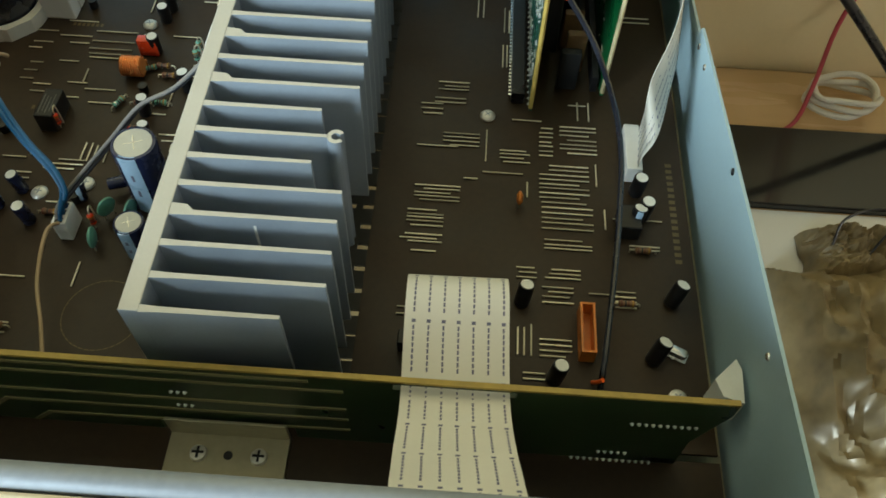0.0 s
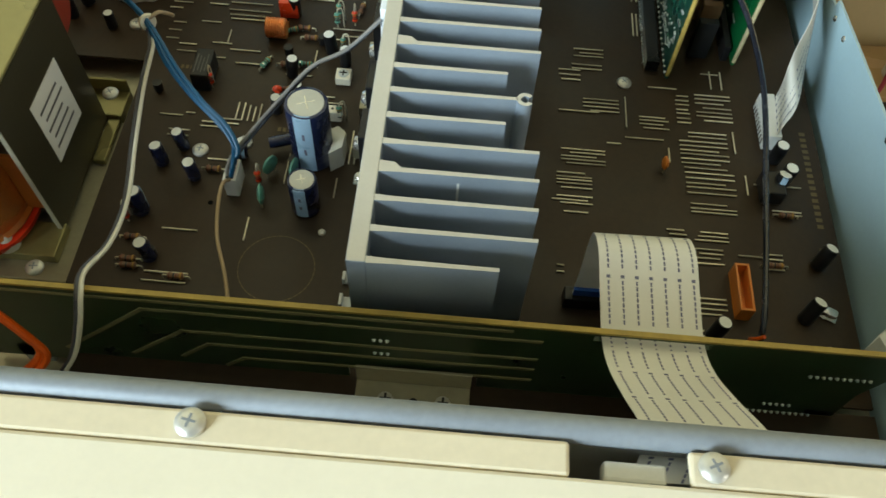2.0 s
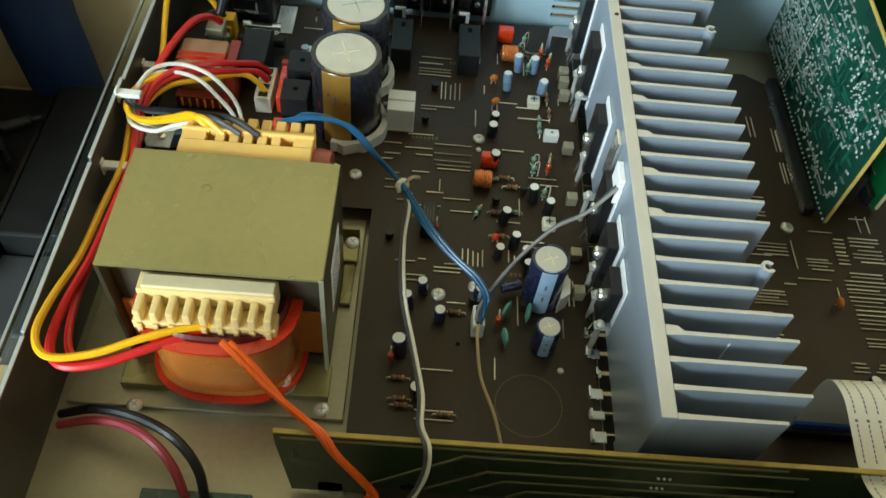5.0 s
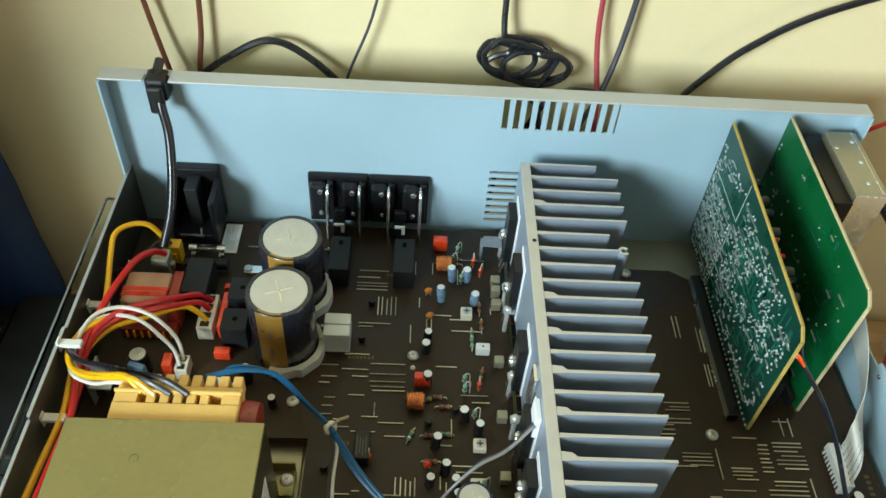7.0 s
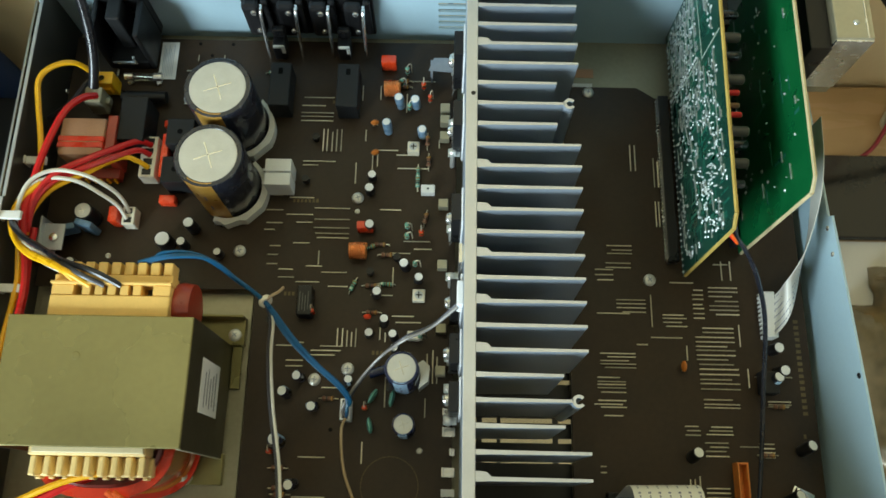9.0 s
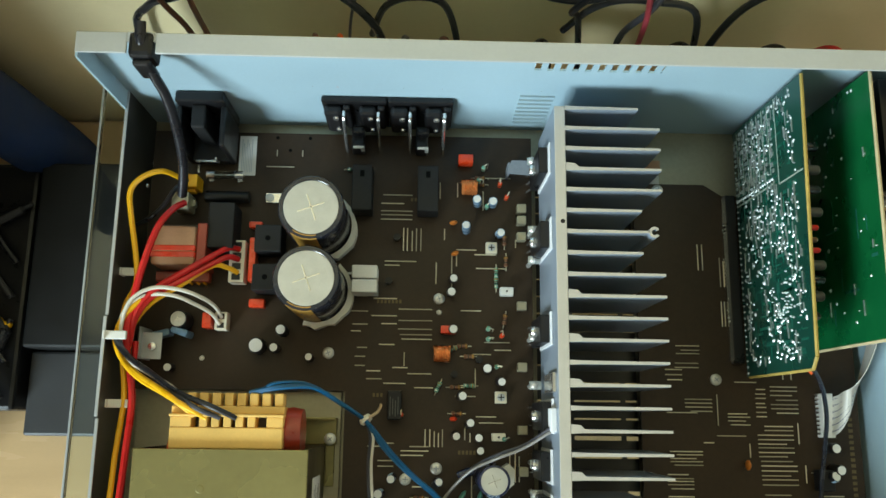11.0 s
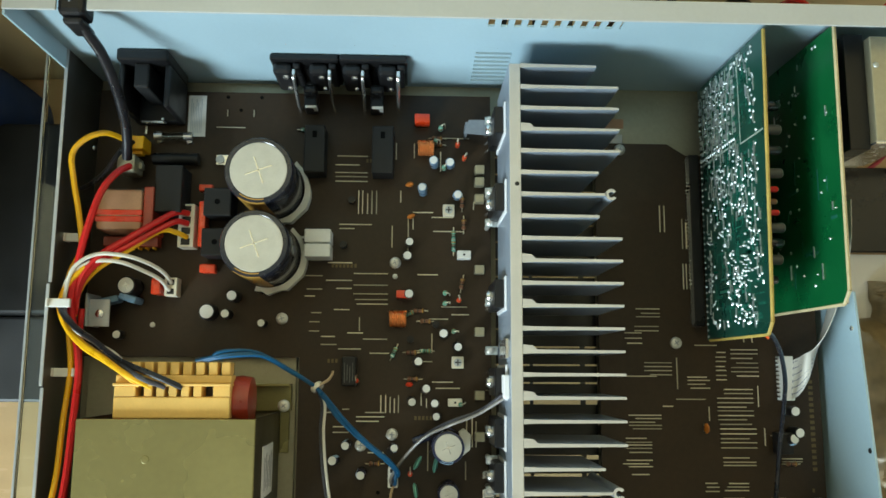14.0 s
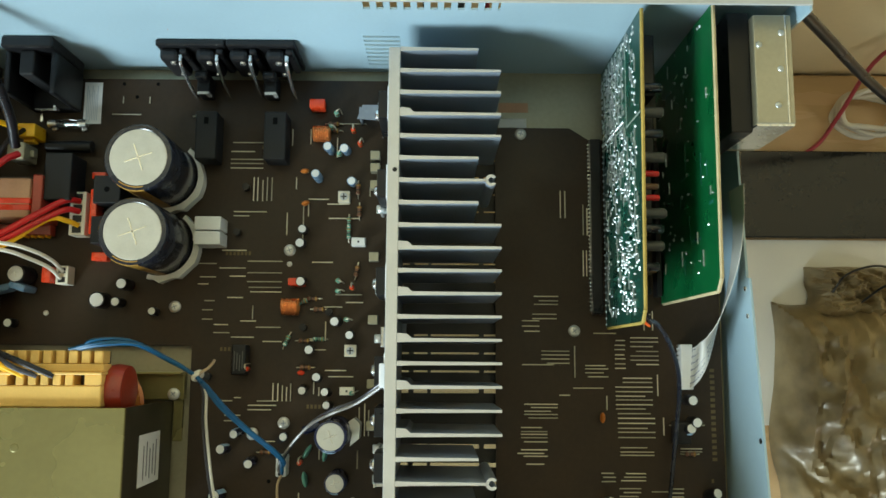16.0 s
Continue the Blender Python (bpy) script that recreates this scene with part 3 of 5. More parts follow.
links(main, [(-131, 307.5, 13, 1, 0), (-142, 310, 12, 1, 0), (-201, 281, 6, 1, 0), (-204, 272, 10, 1, 0), (-203, 264, 9, 1, 0), (-204, 260, 6, 1, 0), (-139, 273, 12, 1, 0), (-179, 239, 9, 1, 0), (-119, 250, 10, 1, 0), (-181, 196, 4, 1, 0)])
links(main, [(-149, 316, 7, 1, 0), (-154, 289, 13, 1, 0), (-144.5, 285, 22, 1, 0), (-142, 300, 8, 1, 0), (-126, 335, 12, 1, 0), (-141.5, 343, 9, 1, 0), (-152, 342, 10, 1, 0), (-106, 312, 5, 1, 0), (-136, 198, 7, 1, 0), (-133, 197, 5, 1, 0), (-132, 162, 16, 1, 0), (-253, 367, 4, 2, 16)], True)
links(side, [(-11, 254, 14, 3, -2.2), (-12, 244, 14, 2, -2.5), (-18, 240, 10, 3, -2.8), (-18, 215, 18, 1, 0), (-7, 223, 16, 4, -2.3), (18, 215, 13, 4, -2.2), (11, 202, 17, 1, 0), (3, 198, 6, 1, 0), (-17, 193, 19, 5, -1.9), (-19, 180, 15, 5, -1.9), (-21, 168, 17, 3, -1.9), (-16, 160, 10, 1, 0), (35, 229, 6, 7, -2.6), (44, 231, 16, 7, -2.6), (35, 208, 21, 8, -2.5), (36, 188, 21, 6, -2.6)])
links(side, [(37, 169, 19, 3, -2.0), (26, 155, 8, 3, -2.1), (37, 155, 14, 3, -1.9), (36, 147, 12, 4, -2.3), (35, 124, 12, 4, -2.3), (64, 147, 8, 4, -2.3), (65, 182, 20, 1, 0), (71, 169, 12, 2, -1.9), (48, 244, 8, 1, 0), (23, 233, 13, 1, 0), (76, 306, 13, 2, -3.4), (29, 110, 8, 2, -2.2), (-19, 134, 3, 2, -3.0), (54, 145, 11, 1, 0)])
links(side, [(12, 208, 18, 1, 0), (59, 198, 12, 1, 0), (30, 190, 8, 1, 0), (27, 117, 13, 3, 2.5), (18, 266, 15, 3, 2.0), (52, 235, 11, 2, 5.2), (52, 272, 20, 1, 0), (5, 300, 16, 2, 2.6), (18, 290, 18, 3, 2.2), (62, 176, 10, 1, 0)], True)

# ink outlines printed on the boards
bm = bmesh.new()
for k in range(40):
    a, b = 2 * math.pi * k / 40, 2 * math.pi * (k + 0.8) / 40
    ri, ro = 14.6, 15.0
    bm.faces.new([bm.verts.new((r * math.cos(t) * K, r * math.sin(t) * K, 0)) for r, t in ((ri, a), (ro, a), (ro, b), (ri, b))])
turned(bm, tip(x=-128, y=122, z=1.65))
for x, y, n in ((-189, 277, 7), (88, 150, 1), (-190, 222, 3), (-170, 340, 4), (-140, 190, 5)):
    for i in range(n):
        bm.faces.new([bm.verts.new(((x + dx + i * 2.2) * K, (y + dy) * K, 1.65 * K)) for dx, dy in ((0, 0), (1.4, 0), (1.4, 2.2), (0, 2.2))])
for i in range(16):
    bm.faces.new([bm.verts.new((dx * K, (162 + dy + i * 3.3) * K, 1.65 * K)) for dx, dy in ((89, 0), (91.6, 0), (91.6, 1.9), (89, 1.9))])
for x, y in ((-253, 379), (-233, 379), (-245, 371), (-228, 262), (-160, 150)):
    part("hole", lathe(bmesh.new(), [(1.1, 1.6), (1.1, 1.66), (0, 1.66)], 12, tip(x=x, y=y)), VOID, main, "small dark hole in the board")
ink = part("silkscreen", bm, SILK, main, "faint tan printed marks")
tagged(ink, kind="stuff")

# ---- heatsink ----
def lit_top(ob, material):
    """Give the upward faces of a part a paler tone, as lit from above."""
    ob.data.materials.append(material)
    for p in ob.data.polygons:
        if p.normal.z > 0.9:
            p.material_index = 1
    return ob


N_FIN, Y0, Y1 = 26, 90.0, 376.6
SHORT, CLIP, NOTCH = (0, 5, 7, 18, 20, 25), (6, 19), (3, 8, 10, 12, 14, 16, 22)
heatsink = thing("heatsink", 0, 0, 6, "long pale grey aluminium heatsink with a comb of fins", "heatsink")
plate = lit_top(part("back_plate", B(-92.4, -86.4, Y0 - 1, Y1 + 1, 0, 60, 0.4), ALU, heatsink), LITALU)
part("bore", lathe(bmesh.new(), [(1.2, 60), (1.2, 60.08), (0, 60.08)], 14, tip(x=-88.6, y=313)), BLACK, plate, "small dark drilled hole")
pitch = (Y1 - Y0) / (N_FIN - 1)
for i in range(N_FIN):
    y = Y0 + i * pitch
    end = -46.3 if i in SHORT else (-42.5 if i in CLIP else -34.8)
    bm = bmesh.new()
    prism(bm, [(-86.4, y - 1.25), (-80, y - 0.95), (end, y - 0.65), (end, y + 0.65), (-80, y + 0.95), (-86.4, y + 1.25)], 0, 60)
    if i in NOTCH:
        prism(bm, [(-86.4, y + 1.2), (-79.2, y + 0.9), (-81.5, y + 3.0), (-86.4, y + 3.4)], 0, 60)
    if i in CLIP:
        pts_o = [(end + 2.6 + 3.0 * math.cos(radians(35 + 290 * k / 16)), y + 3.0 * math.sin(radians(35 + 290 * k / 16))) for k in range(17)]
        pts_i = [(end + 2.6 + 1.5 * math.cos(radians(35 + 290 * k / 16)), y + 1.5 * math.sin(radians(35 + 290 * k / 16))) for k in range(16, -1, -1)]
        prism(bm, pts_o + pts_i, 0, 60)
    lit_top(part("fin", bm, ALU, heatsink), LITALU)
part("scratch", B(-61, -60.2, Y0 + 3 * pitch - 0.9, Y0 + 3 * pitch - 0.66, 44, 56), WHITE, heatsink, "bright scratch on a fin")
for y in (105, 235, 365):
    part("foot", B(-91, -84, y - 3, y + 3, -7.6, 0), ALU, heatsink)


def power_transistor(y, tall):
    """A black transistor on its white pad, with leads bent into the board, held to the heatsink by a bright screw."""
    t = thing("power_transistor", -92.6, y, 0, "black power transistor on a white pad, screwed to the heatsink", "transistor", "power transistors along the heatsink")
    part("pad", B(-0.9, 0, -9, 9, 10, 10 + tall, 0.3), PAD, t, "white insulating pad")
    part("body", B(-6, -1, -7.5, 7.5, 12, 6 + tall, 0.6), BLACK, t)
    for k in (-5, 0, 5):
        part("lead", tube(bmesh.new(), [(-3.5, k, 12), (-5.5, k, 6), (-6.5, k, 0.1)], 0.6, 6, 3), BRIGHT, t)
    part("screw", turned(screw_bm(3.2, 3.0), tip(0, -90, 0, -6, 0, 30)), BRIGHT, t, "bright screw head")
    return t


for y, tall in ((352, 44), (309, 46), (258, 42), (212, 44), (186, 38), (163, 36)):
    power_transistor(y, tall)
clamp = thing("sensor_clip", -92.6, 229, 0, "bright bent metal clip on the heatsink edge", "clip")
part("clip", box(B(-2.2, -0.2, -5, 5, 34, 62, 0.4), -2, 3.5, -4, 4, 60.4, 61.6, 0.3), BRIGHT, clamp)
bracket = thing("bracket", -108, 358, 0, "grey metal corner bracket at the heatsink's end", "bracket")
part("plate", prism(bmesh.new(), [(-5, -4), (9, -5), (9, 4), (-2, 4)], 16, 17), RAIL, bracket)
part("post", B(-4, -2.8, -3, 3, 0, 16), RAIL, bracket)


def lug(x, y, material, w=7.0, d=4.0):
    t = single("solder_tab", box(B(-w / 2, w / 2, -d / 2, d / 2, 0, 1.2, 0.3), -w / 2, -w / 2 + 1.2, -d / 2, d / 2, 1.2, 4, 0.2), material, x, y, 0, "white tinned tab at the edge of the main board", "tab", "tabs along the heatsink")
    return t


for k in range(6):
    lug(-98 + (2.0 if k == 3 else 0), 109 + 10.2 * k, PAD if k < 2 else BRIGHT, 7.0 if k != 3 else 3.0, 3.8 if k % 2 else 5.0)
for y in (181, 204, 240, 276, 318, 328, 335):
    single("cement_resistor", B(-2.8, 2.8, -2.6, 2.6, 0, 6 + (y % 3), 0.5), FLOORPLATE, -103, y, 0, "small tan cement block resistor beside the heatsink", "resistor", "cement resistors along the heatsink")


def spring_clip(y):
    """A bright bent spring that presses a transistor to the heatsink, with its screw."""
    t = thing("spring_clip", -93, y, 0, "bright bent spring clip with a screw at the heatsink", "clip", "spring clips along the heatsink")
    part("tongue", B(-8, -1.0, -2.4, 2.4, 18, 19.4, 0.5), SOLDER, t)
    part("screw", lathe(bmesh.new(), [(2.2, 19.4), (2.1, 21), (1.2, 21.8), (0, 22)], 14, tip(x=-5.4)), SCREWM, t, "round screw head")
    part("post", lathe(bmesh.new(), [(1.4, 0), (1.4, 18)], 10, tip(x=-5.4)), SCREWM, t)
    return t


for y in (361, 319, 301, 256, 229, 186, 170, 154):
    spring_clip(y)


# ---- power transformer ----
tr = thing("power_transformer", -260, 163, -12, "big power transformer with an olive metal cover and red winding", "transformer")
part("base_plate", B(-68, 51.5, -50, 62, 0, 3, 0.4), FLOORPLATE, tr, "yellowed mounting plate")
part("base_flange", B(-46, 44, -42, -26, 3, 8, 0.5), OLIVE, tr)
part("foot", B(22, 49.5, 31.5, 47, 3, 8, 0.5), OLIVE, tr, "olive mounting foot")
part("foot_lip", B(22, 49.5, 45.6, 47, 8, 15, 0.4), OLIVE, tr, "bent up lip of the foot")
part("foot", B(43.2, 48.5, 8, 31.5, 3, 6, 0.5), OLIVE, tr)
part("core", B(-41.2, 41.2, -22, 27, 8, 76, 0.5), CORE, tr)
cover = bmesh.new()
box(cover, -43, 43, -28.5, 31, 77.4, 79, 0.5)
cover = part("cover", cover, OLIVE, tr, "olive drab metal cover, open at front and back")
# Both sides are much darker than the olive top.
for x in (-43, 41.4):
    part("cover_side", B(x, x + 1.6, -28.5, 31, 6, 77.4), DARKOLIVE, cover, "dark brown side of the cover")
part("worn_edge", B(41.3, 43.1, -28.9, -28.5, 8, 78.8), OLIVE_EDGE, cover, "bright worn edge of the cover")
part("dent", lathe(bmesh.new(), [(0, 79.3), (1.6, 79.2), (2.2, 79.0)], 14, tip(x=-9, y=12)), OLIVE, tr)
sticker = part("label", B(43, 43.3, -10, 16, 27, 58), PAPER, tr, "white sticker on the side")
for k in range(5):
    part("print_bar", B(43.3, 43.36, -7 + 1.5 * (k % 2), 12 - 2 * (k % 3), 32 + 4.6 * k, 33.2 + 4.6 * k), LEADGREY, sticker, "grey bar of print")


def winding(y0, y1, rx, z0, z1):
    bm = bmesh.new()
    n = 26
    rows = []
    for z, s in ((z0, 1.03), (z0 + 1.5, 1.05), (z0 + 3, 1.0), ((z0 + z1) / 2, 1.02), (z1 - 3, 1.0), (z1 - 1.5, 1.06), (z1, 1.06)):
        ring = []
        for k in range(n + 1):
            a = math.pi * k / n
            ring.append(bm.verts.new((rx * s * math.copysign(abs(math.cos(a)) ** 0.75, math.cos(a)) * K, (y0 + (y1 - y0) * s * max(0.0, math.sin(a)) ** 0.8) * K, z * K)))
        rows.append(ring)
    for a, b in zip(rows, rows[1:]):
        for k in range(n):
            bm.faces.new((a[k], a[k + 1], b[k + 1], b[k]))
    bm.faces.new(rows[0])
    bm.faces.new(rows[-1])
    return bm


part("winding", winding(-22, -46, 30, 12, 53), WINDING, tr, "glossy orange-brown winding", True)
part("winding", winding(28, 50, 31, 22, 58), WINDING, tr, "glossy orange-brown winding", True)
for z0, z1 in ((9, 12.5), (51.5, 54.5)):
    part("winding_rim", winding(-22, -48.5, 31.5, z0, z1), REDCOIL, tr, "red taped rim", True)
part("winding_rim", winding(28, 50, 29, 58, 64), REDCOIL, tr, "red taped rim", True)
part("glue", lathe(bmesh.new(), [(4.5, 8), (4.2, 10), (2.6, 13), (0, 15)], 14, tip(x=25, y=-38)), GLUE, tr, "white glue drop", True)
# Sheet laid on the rim; its dark red paints the shade of an opening.
part("hollow", winding(-22, -44, 27, 54.4, 54.8), DARKRED, tr, "dark red sheet painted as the shaded hollow of the winding")
part("insulation", B(29, 41, -23.5, -22, 14, 46), ORANGEP, tr, "orange insulating paper")
part("insulation", B(-41, -29, -23.5, -22, 14, 46), ORANGEP, tr)


def terminal_strip(y, z):
    """A cream bobbin flange: a back block, a ledge and a row of teeth with slots between them."""
    t = part("terminal_strip", B(-29, 24.5, y - 9, y, z - 5, z + 6, 0.8), BOBBIN, tr, "cream notched terminal strip")
    part("ledge", B(-30, 25.5, y - 18, y - 9, z - 8, z - 3, 0.8), BOBBIN, t)
    for i in range(9):
        x = -27 + 6.2 * i
        part("tooth", B(x - 1.5, x + 1.5, y - 18, y - 9, z - 3, z + 4 - (i % 2) * 0.6, 0.7), BOBBIN, t)
        part("nib", B(x - 1.2, x + 1.2, y - 19.2, y - 18, z - 9, z - 3, 0.5), BOBBIN, t)
    part("cap_strip", B(-27, 24, y - 8, y - 2, z + 6, z + 7.6, 0.5), PALESTRIP, t, "paler strip")
    return t


terminal_strip(-22.5, 62)
back_strip = part("terminal_strip", B(-27, 29.5, 31, 41.5, 66, 76, 0.7), AMBER, tr, "amber terminal strip with two rows of slots")
part("rear_ledge", B(-27, 29.5, 48, 52, 64, 74, 0.6), AMBER, back_strip)
# Slab in a dark tone, standing for the shade down in the slots.
part("floor", B(-26, 28.5, 41.5, 58, 63, 66), CORE, back_strip, "dark slab in place of the shade under the slots")
part("ridge", B(-27.4, 29.8, 46.6, 48, 66, 77, 0.4), AMBER, back_strip)
for i in range(7):
    x, w = (-16.5 + 6.0 * i, 2.0) if 0 < i < 6 else ((-21.7, 5.2) if i == 0 else (25.2, 4.2))
    part("tooth", B(x - w, x + w, 41.5, 46.6, 66, 75.6, 0.4), AMBER, back_strip)
for i in range(9):
    part("rear_tooth", B(-24 + 6.3 * i - 2.2, -24 + 6.3 * i + 2.2, 52, 58.5, 64, 73.5, 0.6), AMBER, back_strip)
part("red_flange", turned(lathe(bmesh.new(), [(0, -6), (12.0, -5.4), (13.0, 0), (12.0, 5.4), (0, 6)], 28), tip(0, 90, 0, 32, 39, 60)), BROWNRED, tr, "red taped flange beside the strip", True)

# ---- vertical boards ----
front_board = thing("front_circuit_board", 0, 81, 0, "upright dark green circuit board behind the front", "circuit board")
bm = bmesh.new()
face = [[bm.verts.new((x * K, y * K, z * K)) for x, z in ((-226, -8), (-94, -8), (-94, 6.5), (-48, 6.5), (-48, -8), (81, -8), (81, 18), (88, 40), (88, 47.2), (23, 47.2), (23, 42.6), (-14, 42.6), (-14, 47.2), (-229, 47.2), (-229, 38))] for y in (0, 1.6)]
bm.faces.new(face[0])
bm.faces.new(face[1][::-1])
for i in range(15):
    bm.faces.new((face[0][i], face[1][i], face[1][(i + 1) % 15], face[0][(i + 1) % 15]))
part("substrate", bm, DGREEN, front_board)
part("top_edge", B(-229, 88, -0.05, 1.65, 47.2, 48.4), BOARD_EDGE, front_board, "ochre cut edge")
part("bridge", B(-14, 23, 0, 1.6, 46.0, 47.2), DGREEN, front_board, "thin green bridge over the ribbon slot")
for pts in ([(-195, 3), (-159, 38.5), (-30, 38.5)], [(-171, 3), (-149, 24.5), (-30, 25)], [(-153, 4), (-142, 15.5), (-30, 16.8)], [(-138, -1), (-131, 6), (-30, 8)], [(-226, 44.5), (-40, 44.5)]):
    for (xa, za), (xb, zb) in zip(pts, pts[1:]):
        d = Vector((xb - xa, 0, zb - za))
        part("copper_track", turned(B(-0.7, d.length + 0.7, -0.35, 0.05, -0.75, 0.75), tip(0, -math.degrees(math.atan2(d.z, d.x)), 0, xa, 0, za)), TRACE, front_board, "pale copper track")
bm = bmesh.new()
for x0, x1, z in ((-187, -166, -6), (-153, -123, -6), (46, 74, -2), (54, 64, 5), (-84, -78, 20), (-84, -78, 30), (60, 80, 30)):
    x = x0
    while x < x1:
        lathe(bm, [(0, 0), (0.8, 0), (0.4, 0.8), (0, 0.9)], 6, tip(90, 0, 0, x, -0.1, z))
        x += 2.2
tagged(part("solder_joints", bm, SOLDER, front_board, "row of bright solder joints"), kind="stuff")
part("tab", prism(bmesh.new(), [(90, 20), (92, 14), (98.6, 12), (99.4, 24), (98, 28)], 10, 24), WHITE, front_board, "white plastic corner tab")
part("foot", B(-215, -205, 0, 14, -12, 2), ZINC, front_board)
part("foot", B(70, 80, 0, 14, -12, 2), ZINC, front_board)


def upright_board(name, label, x, y0, y1, z0, zf, zb, material, dots, seed, edge_material=BOARD_EDGE):
    t = thing(name, x, 0, 0, label, "circuit board")
    bm = bmesh.new()
    out = [(y0, z0), (y1, z0), (y1, zb), (y0 + 6, zf + 1), (y0, zf - 4)]
    vs = [[bm.verts.new((a * K, y * K, z * K)) for y, z in out] for a in (-0.8, 0.8)]
    bm.faces.new(vs[0])
    bm.faces.new(vs[1])
    for i in range(len(out)):
        j = (i + 1) % len(out)
        bm.faces.new((vs[0][i], vs[0][j], vs[1][j], vs[1][i]))
    part("substrate", bm, material, t)
    bm = bmesh.new()
    edge = [(y0, z0 + 2), (y0, zf - 4), (y0 + 6, zf + 1), (y1, zb)]
    for (ya, za), (yb, zb_) in zip(edge, edge[1:]):
        d = Vector((0, yb - ya, zb_ - za))
        tube(bm, [(0, ya, za), (0, yb, zb_)], 1.0, 6, 1)
    part("cut_edge", bm, edge_material, t, "pale yellow cut edge")
    tr_rng = random.Random(seed + 50)
    bm = bmesh.new()
    for k in range(dots // 4):
        y, z = tr_rng.uniform(y0 + 8, y1 - 10), tr_rng.uniform(z0 + 6, min(zf, zb) - 8)
        l, w = tr_rng.uniform(3, 16), tr_rng.uniform(0.3, 0.9)
        if tr_rng.random() < 0.5:
            box(bm, -0.92, -0.8, y, min(y1 - 2, y + l), z - w, z + w)
        else:
            box(bm, -0.94, -0.8, y - w, y + w, z, min(min(zf, zb) - 4, z + l))
    tagged(part("copper_track", bm, GREENTRACE, t, "green lacquered copper tracks"), kind="stuff")
    r = random.Random(seed)
    bm = bmesh.new()
    for k in range(dots):
        y, z = r.uniform(y0 + 6, y1 - 3), r.uniform(z0 + 6, min(zf, zb) - 4)
        if noise.noise(Vector((y * 0.03, z * 0.05, seed))) < -0.12:
            continue
        w = r.uniform(0.45, 1.25)
        if r.random() < 0.3:
            l = r.uniform(1.5, 4.0)
            box(bm, -1.25, -0.8, y - l, y + l, z - 0.35, z + 0.35)
        else:
            lathe(bm, [(w, 0), (w * 0.6, 0.5), (0, 0.8)], 6, tip(0, -90, 0, -0.8, y, z))
    tagged(part("solder_joints", bm, SOLDER, t, "dense scatter of bright solder joints"), kind="stuff")
    return t


pcb1 = upright_board("upright_circuit_board", "upright dark green circuit board covered in solder joints", 30.5, 236, 386, 4, 88, 96, GREEN, 900, 3)
bm = bmesh.new()
box(bm, -1.0, -0.8, 336, 385, 63.6, 64.4)
box(bm, -1.0, -0.8, 336, 336.8, 64.4, 92)
box(bm, -1.0, -0.8, 338, 339, 6, 58)
for k in range(7):
    box(bm, -1.0, -0.8, 344, 384, 10 + 7.4 * k, 10.7 + 7.4 * k)
tagged(part("printed_line", bm, PALEINK, pcb1, "pale printed lines"), kind="stuff")
bm = bmesh.new()
r4 = random.Random(14)
for k in range(8):
    for j in range(13):
        y, z = 346 + 3.0 * j + r4.uniform(-0.6, 0.6), 8 + 7.0 * k + r4.uniform(-1.2, 1.2)
        if r4.random() < 0.75:
            box(bm, -1.4, -0.8, y - r4.uniform(0.5, 1.3), y + r4.uniform(0.5, 1.3), z - r4.uniform(0.4, 1.6), z + r4.uniform(0.4, 1.6))
for k in range(17):
    lathe(bm, [(1.1, 0), (0.7, 0.6), (0, 0.9)], 6, tip(0, -90, 0, -0.8, 341.5, 6 + 3.1 * k))
for k in range(40):
    y, z = 238 + 3.6 * k, 6
    lathe(bm, [(0.8, 0), (0.5, 0.6), (0, 0.9)], 6, tip(0, -90, 0, -0.8, y, z))
for k in range(70):
    y, z = r4.gauss(268, 13), r4.gauss(62, 10)
    if 242 < y < 330 and 40 < z < 84:
        w = r4.uniform(0.45, 1.0)
        lathe(bm, [(w, 0), (w * 0.6, 0.6), (0, 1.0)], 7, tip(0, -90, 0, -0.8, y, z))
tagged(part("solder_bank", bm, SOLDER, pcb1, "bright rows of solder joints"), kind="stuff")
# Black blocks added for the deep shade between the two upright boards.
for y, z, w, h, d, m in ((366, 42, 16, 64, 11, BLACK), (332, 38, 14, 56, 12, BLACK), (301, 34, 14, 50, 12, BLACK), (274, 34, 8, 46, 10, BLACK)):
    part("component", B(0.8, 0.8 + d, y - w, y + w, z - h / 2, z + h / 2, 0.8), m, pcb1, "black block added to darken the gap between the boards")
for k, (y, z, r, l, m) in enumerate(((352, 80, 2.4, 12, SLATE), (340, 78, 2.6, 13, LEADGREY), (329, 79, 2.2, 12, SLATE), (318, 75, 2.6, 14, LEADGREY), (309, 78, 1.5, 10, W_RED), (303, 76, 1.5, 10, TAN), (297, 78, 1.5, 10, W_RED), (290, 74, 2.6, 14, LEADGREY), (282, 76, 2.4, 12, SLATE), (274, 72, 2.6, 13, LEADGREY), (264, 70, 2.2, 11, SLATE))):
    c = part("component", lathe(bmesh.new(), [(r * 0.8, 0), (r, 0.6), (r, l - 0.6), (r * 0.8, l), (0, l)], 14, tip(0, 90, 0, 1.0, y, z)), m, pcb1, "small can soldered to the board's shaded face", True)
    part("end_cap", lathe(bmesh.new(), [(r * 0.75, l), (r * 0.75, l + 0.12), (0, l + 0.12)], 14, tip(0, 90, 0, 1.0, y, z)), ZINC, c)
upright_board("upright_circuit_board", "upright bright green circuit board beside the tuner box", 63, 250, 386, 2, 99, 102, GREEN2, 70, 11, PALE_EDGE)
strip = thing("board_connector", 25, 0, 0, "black strip of pins under the upright board", "connector")
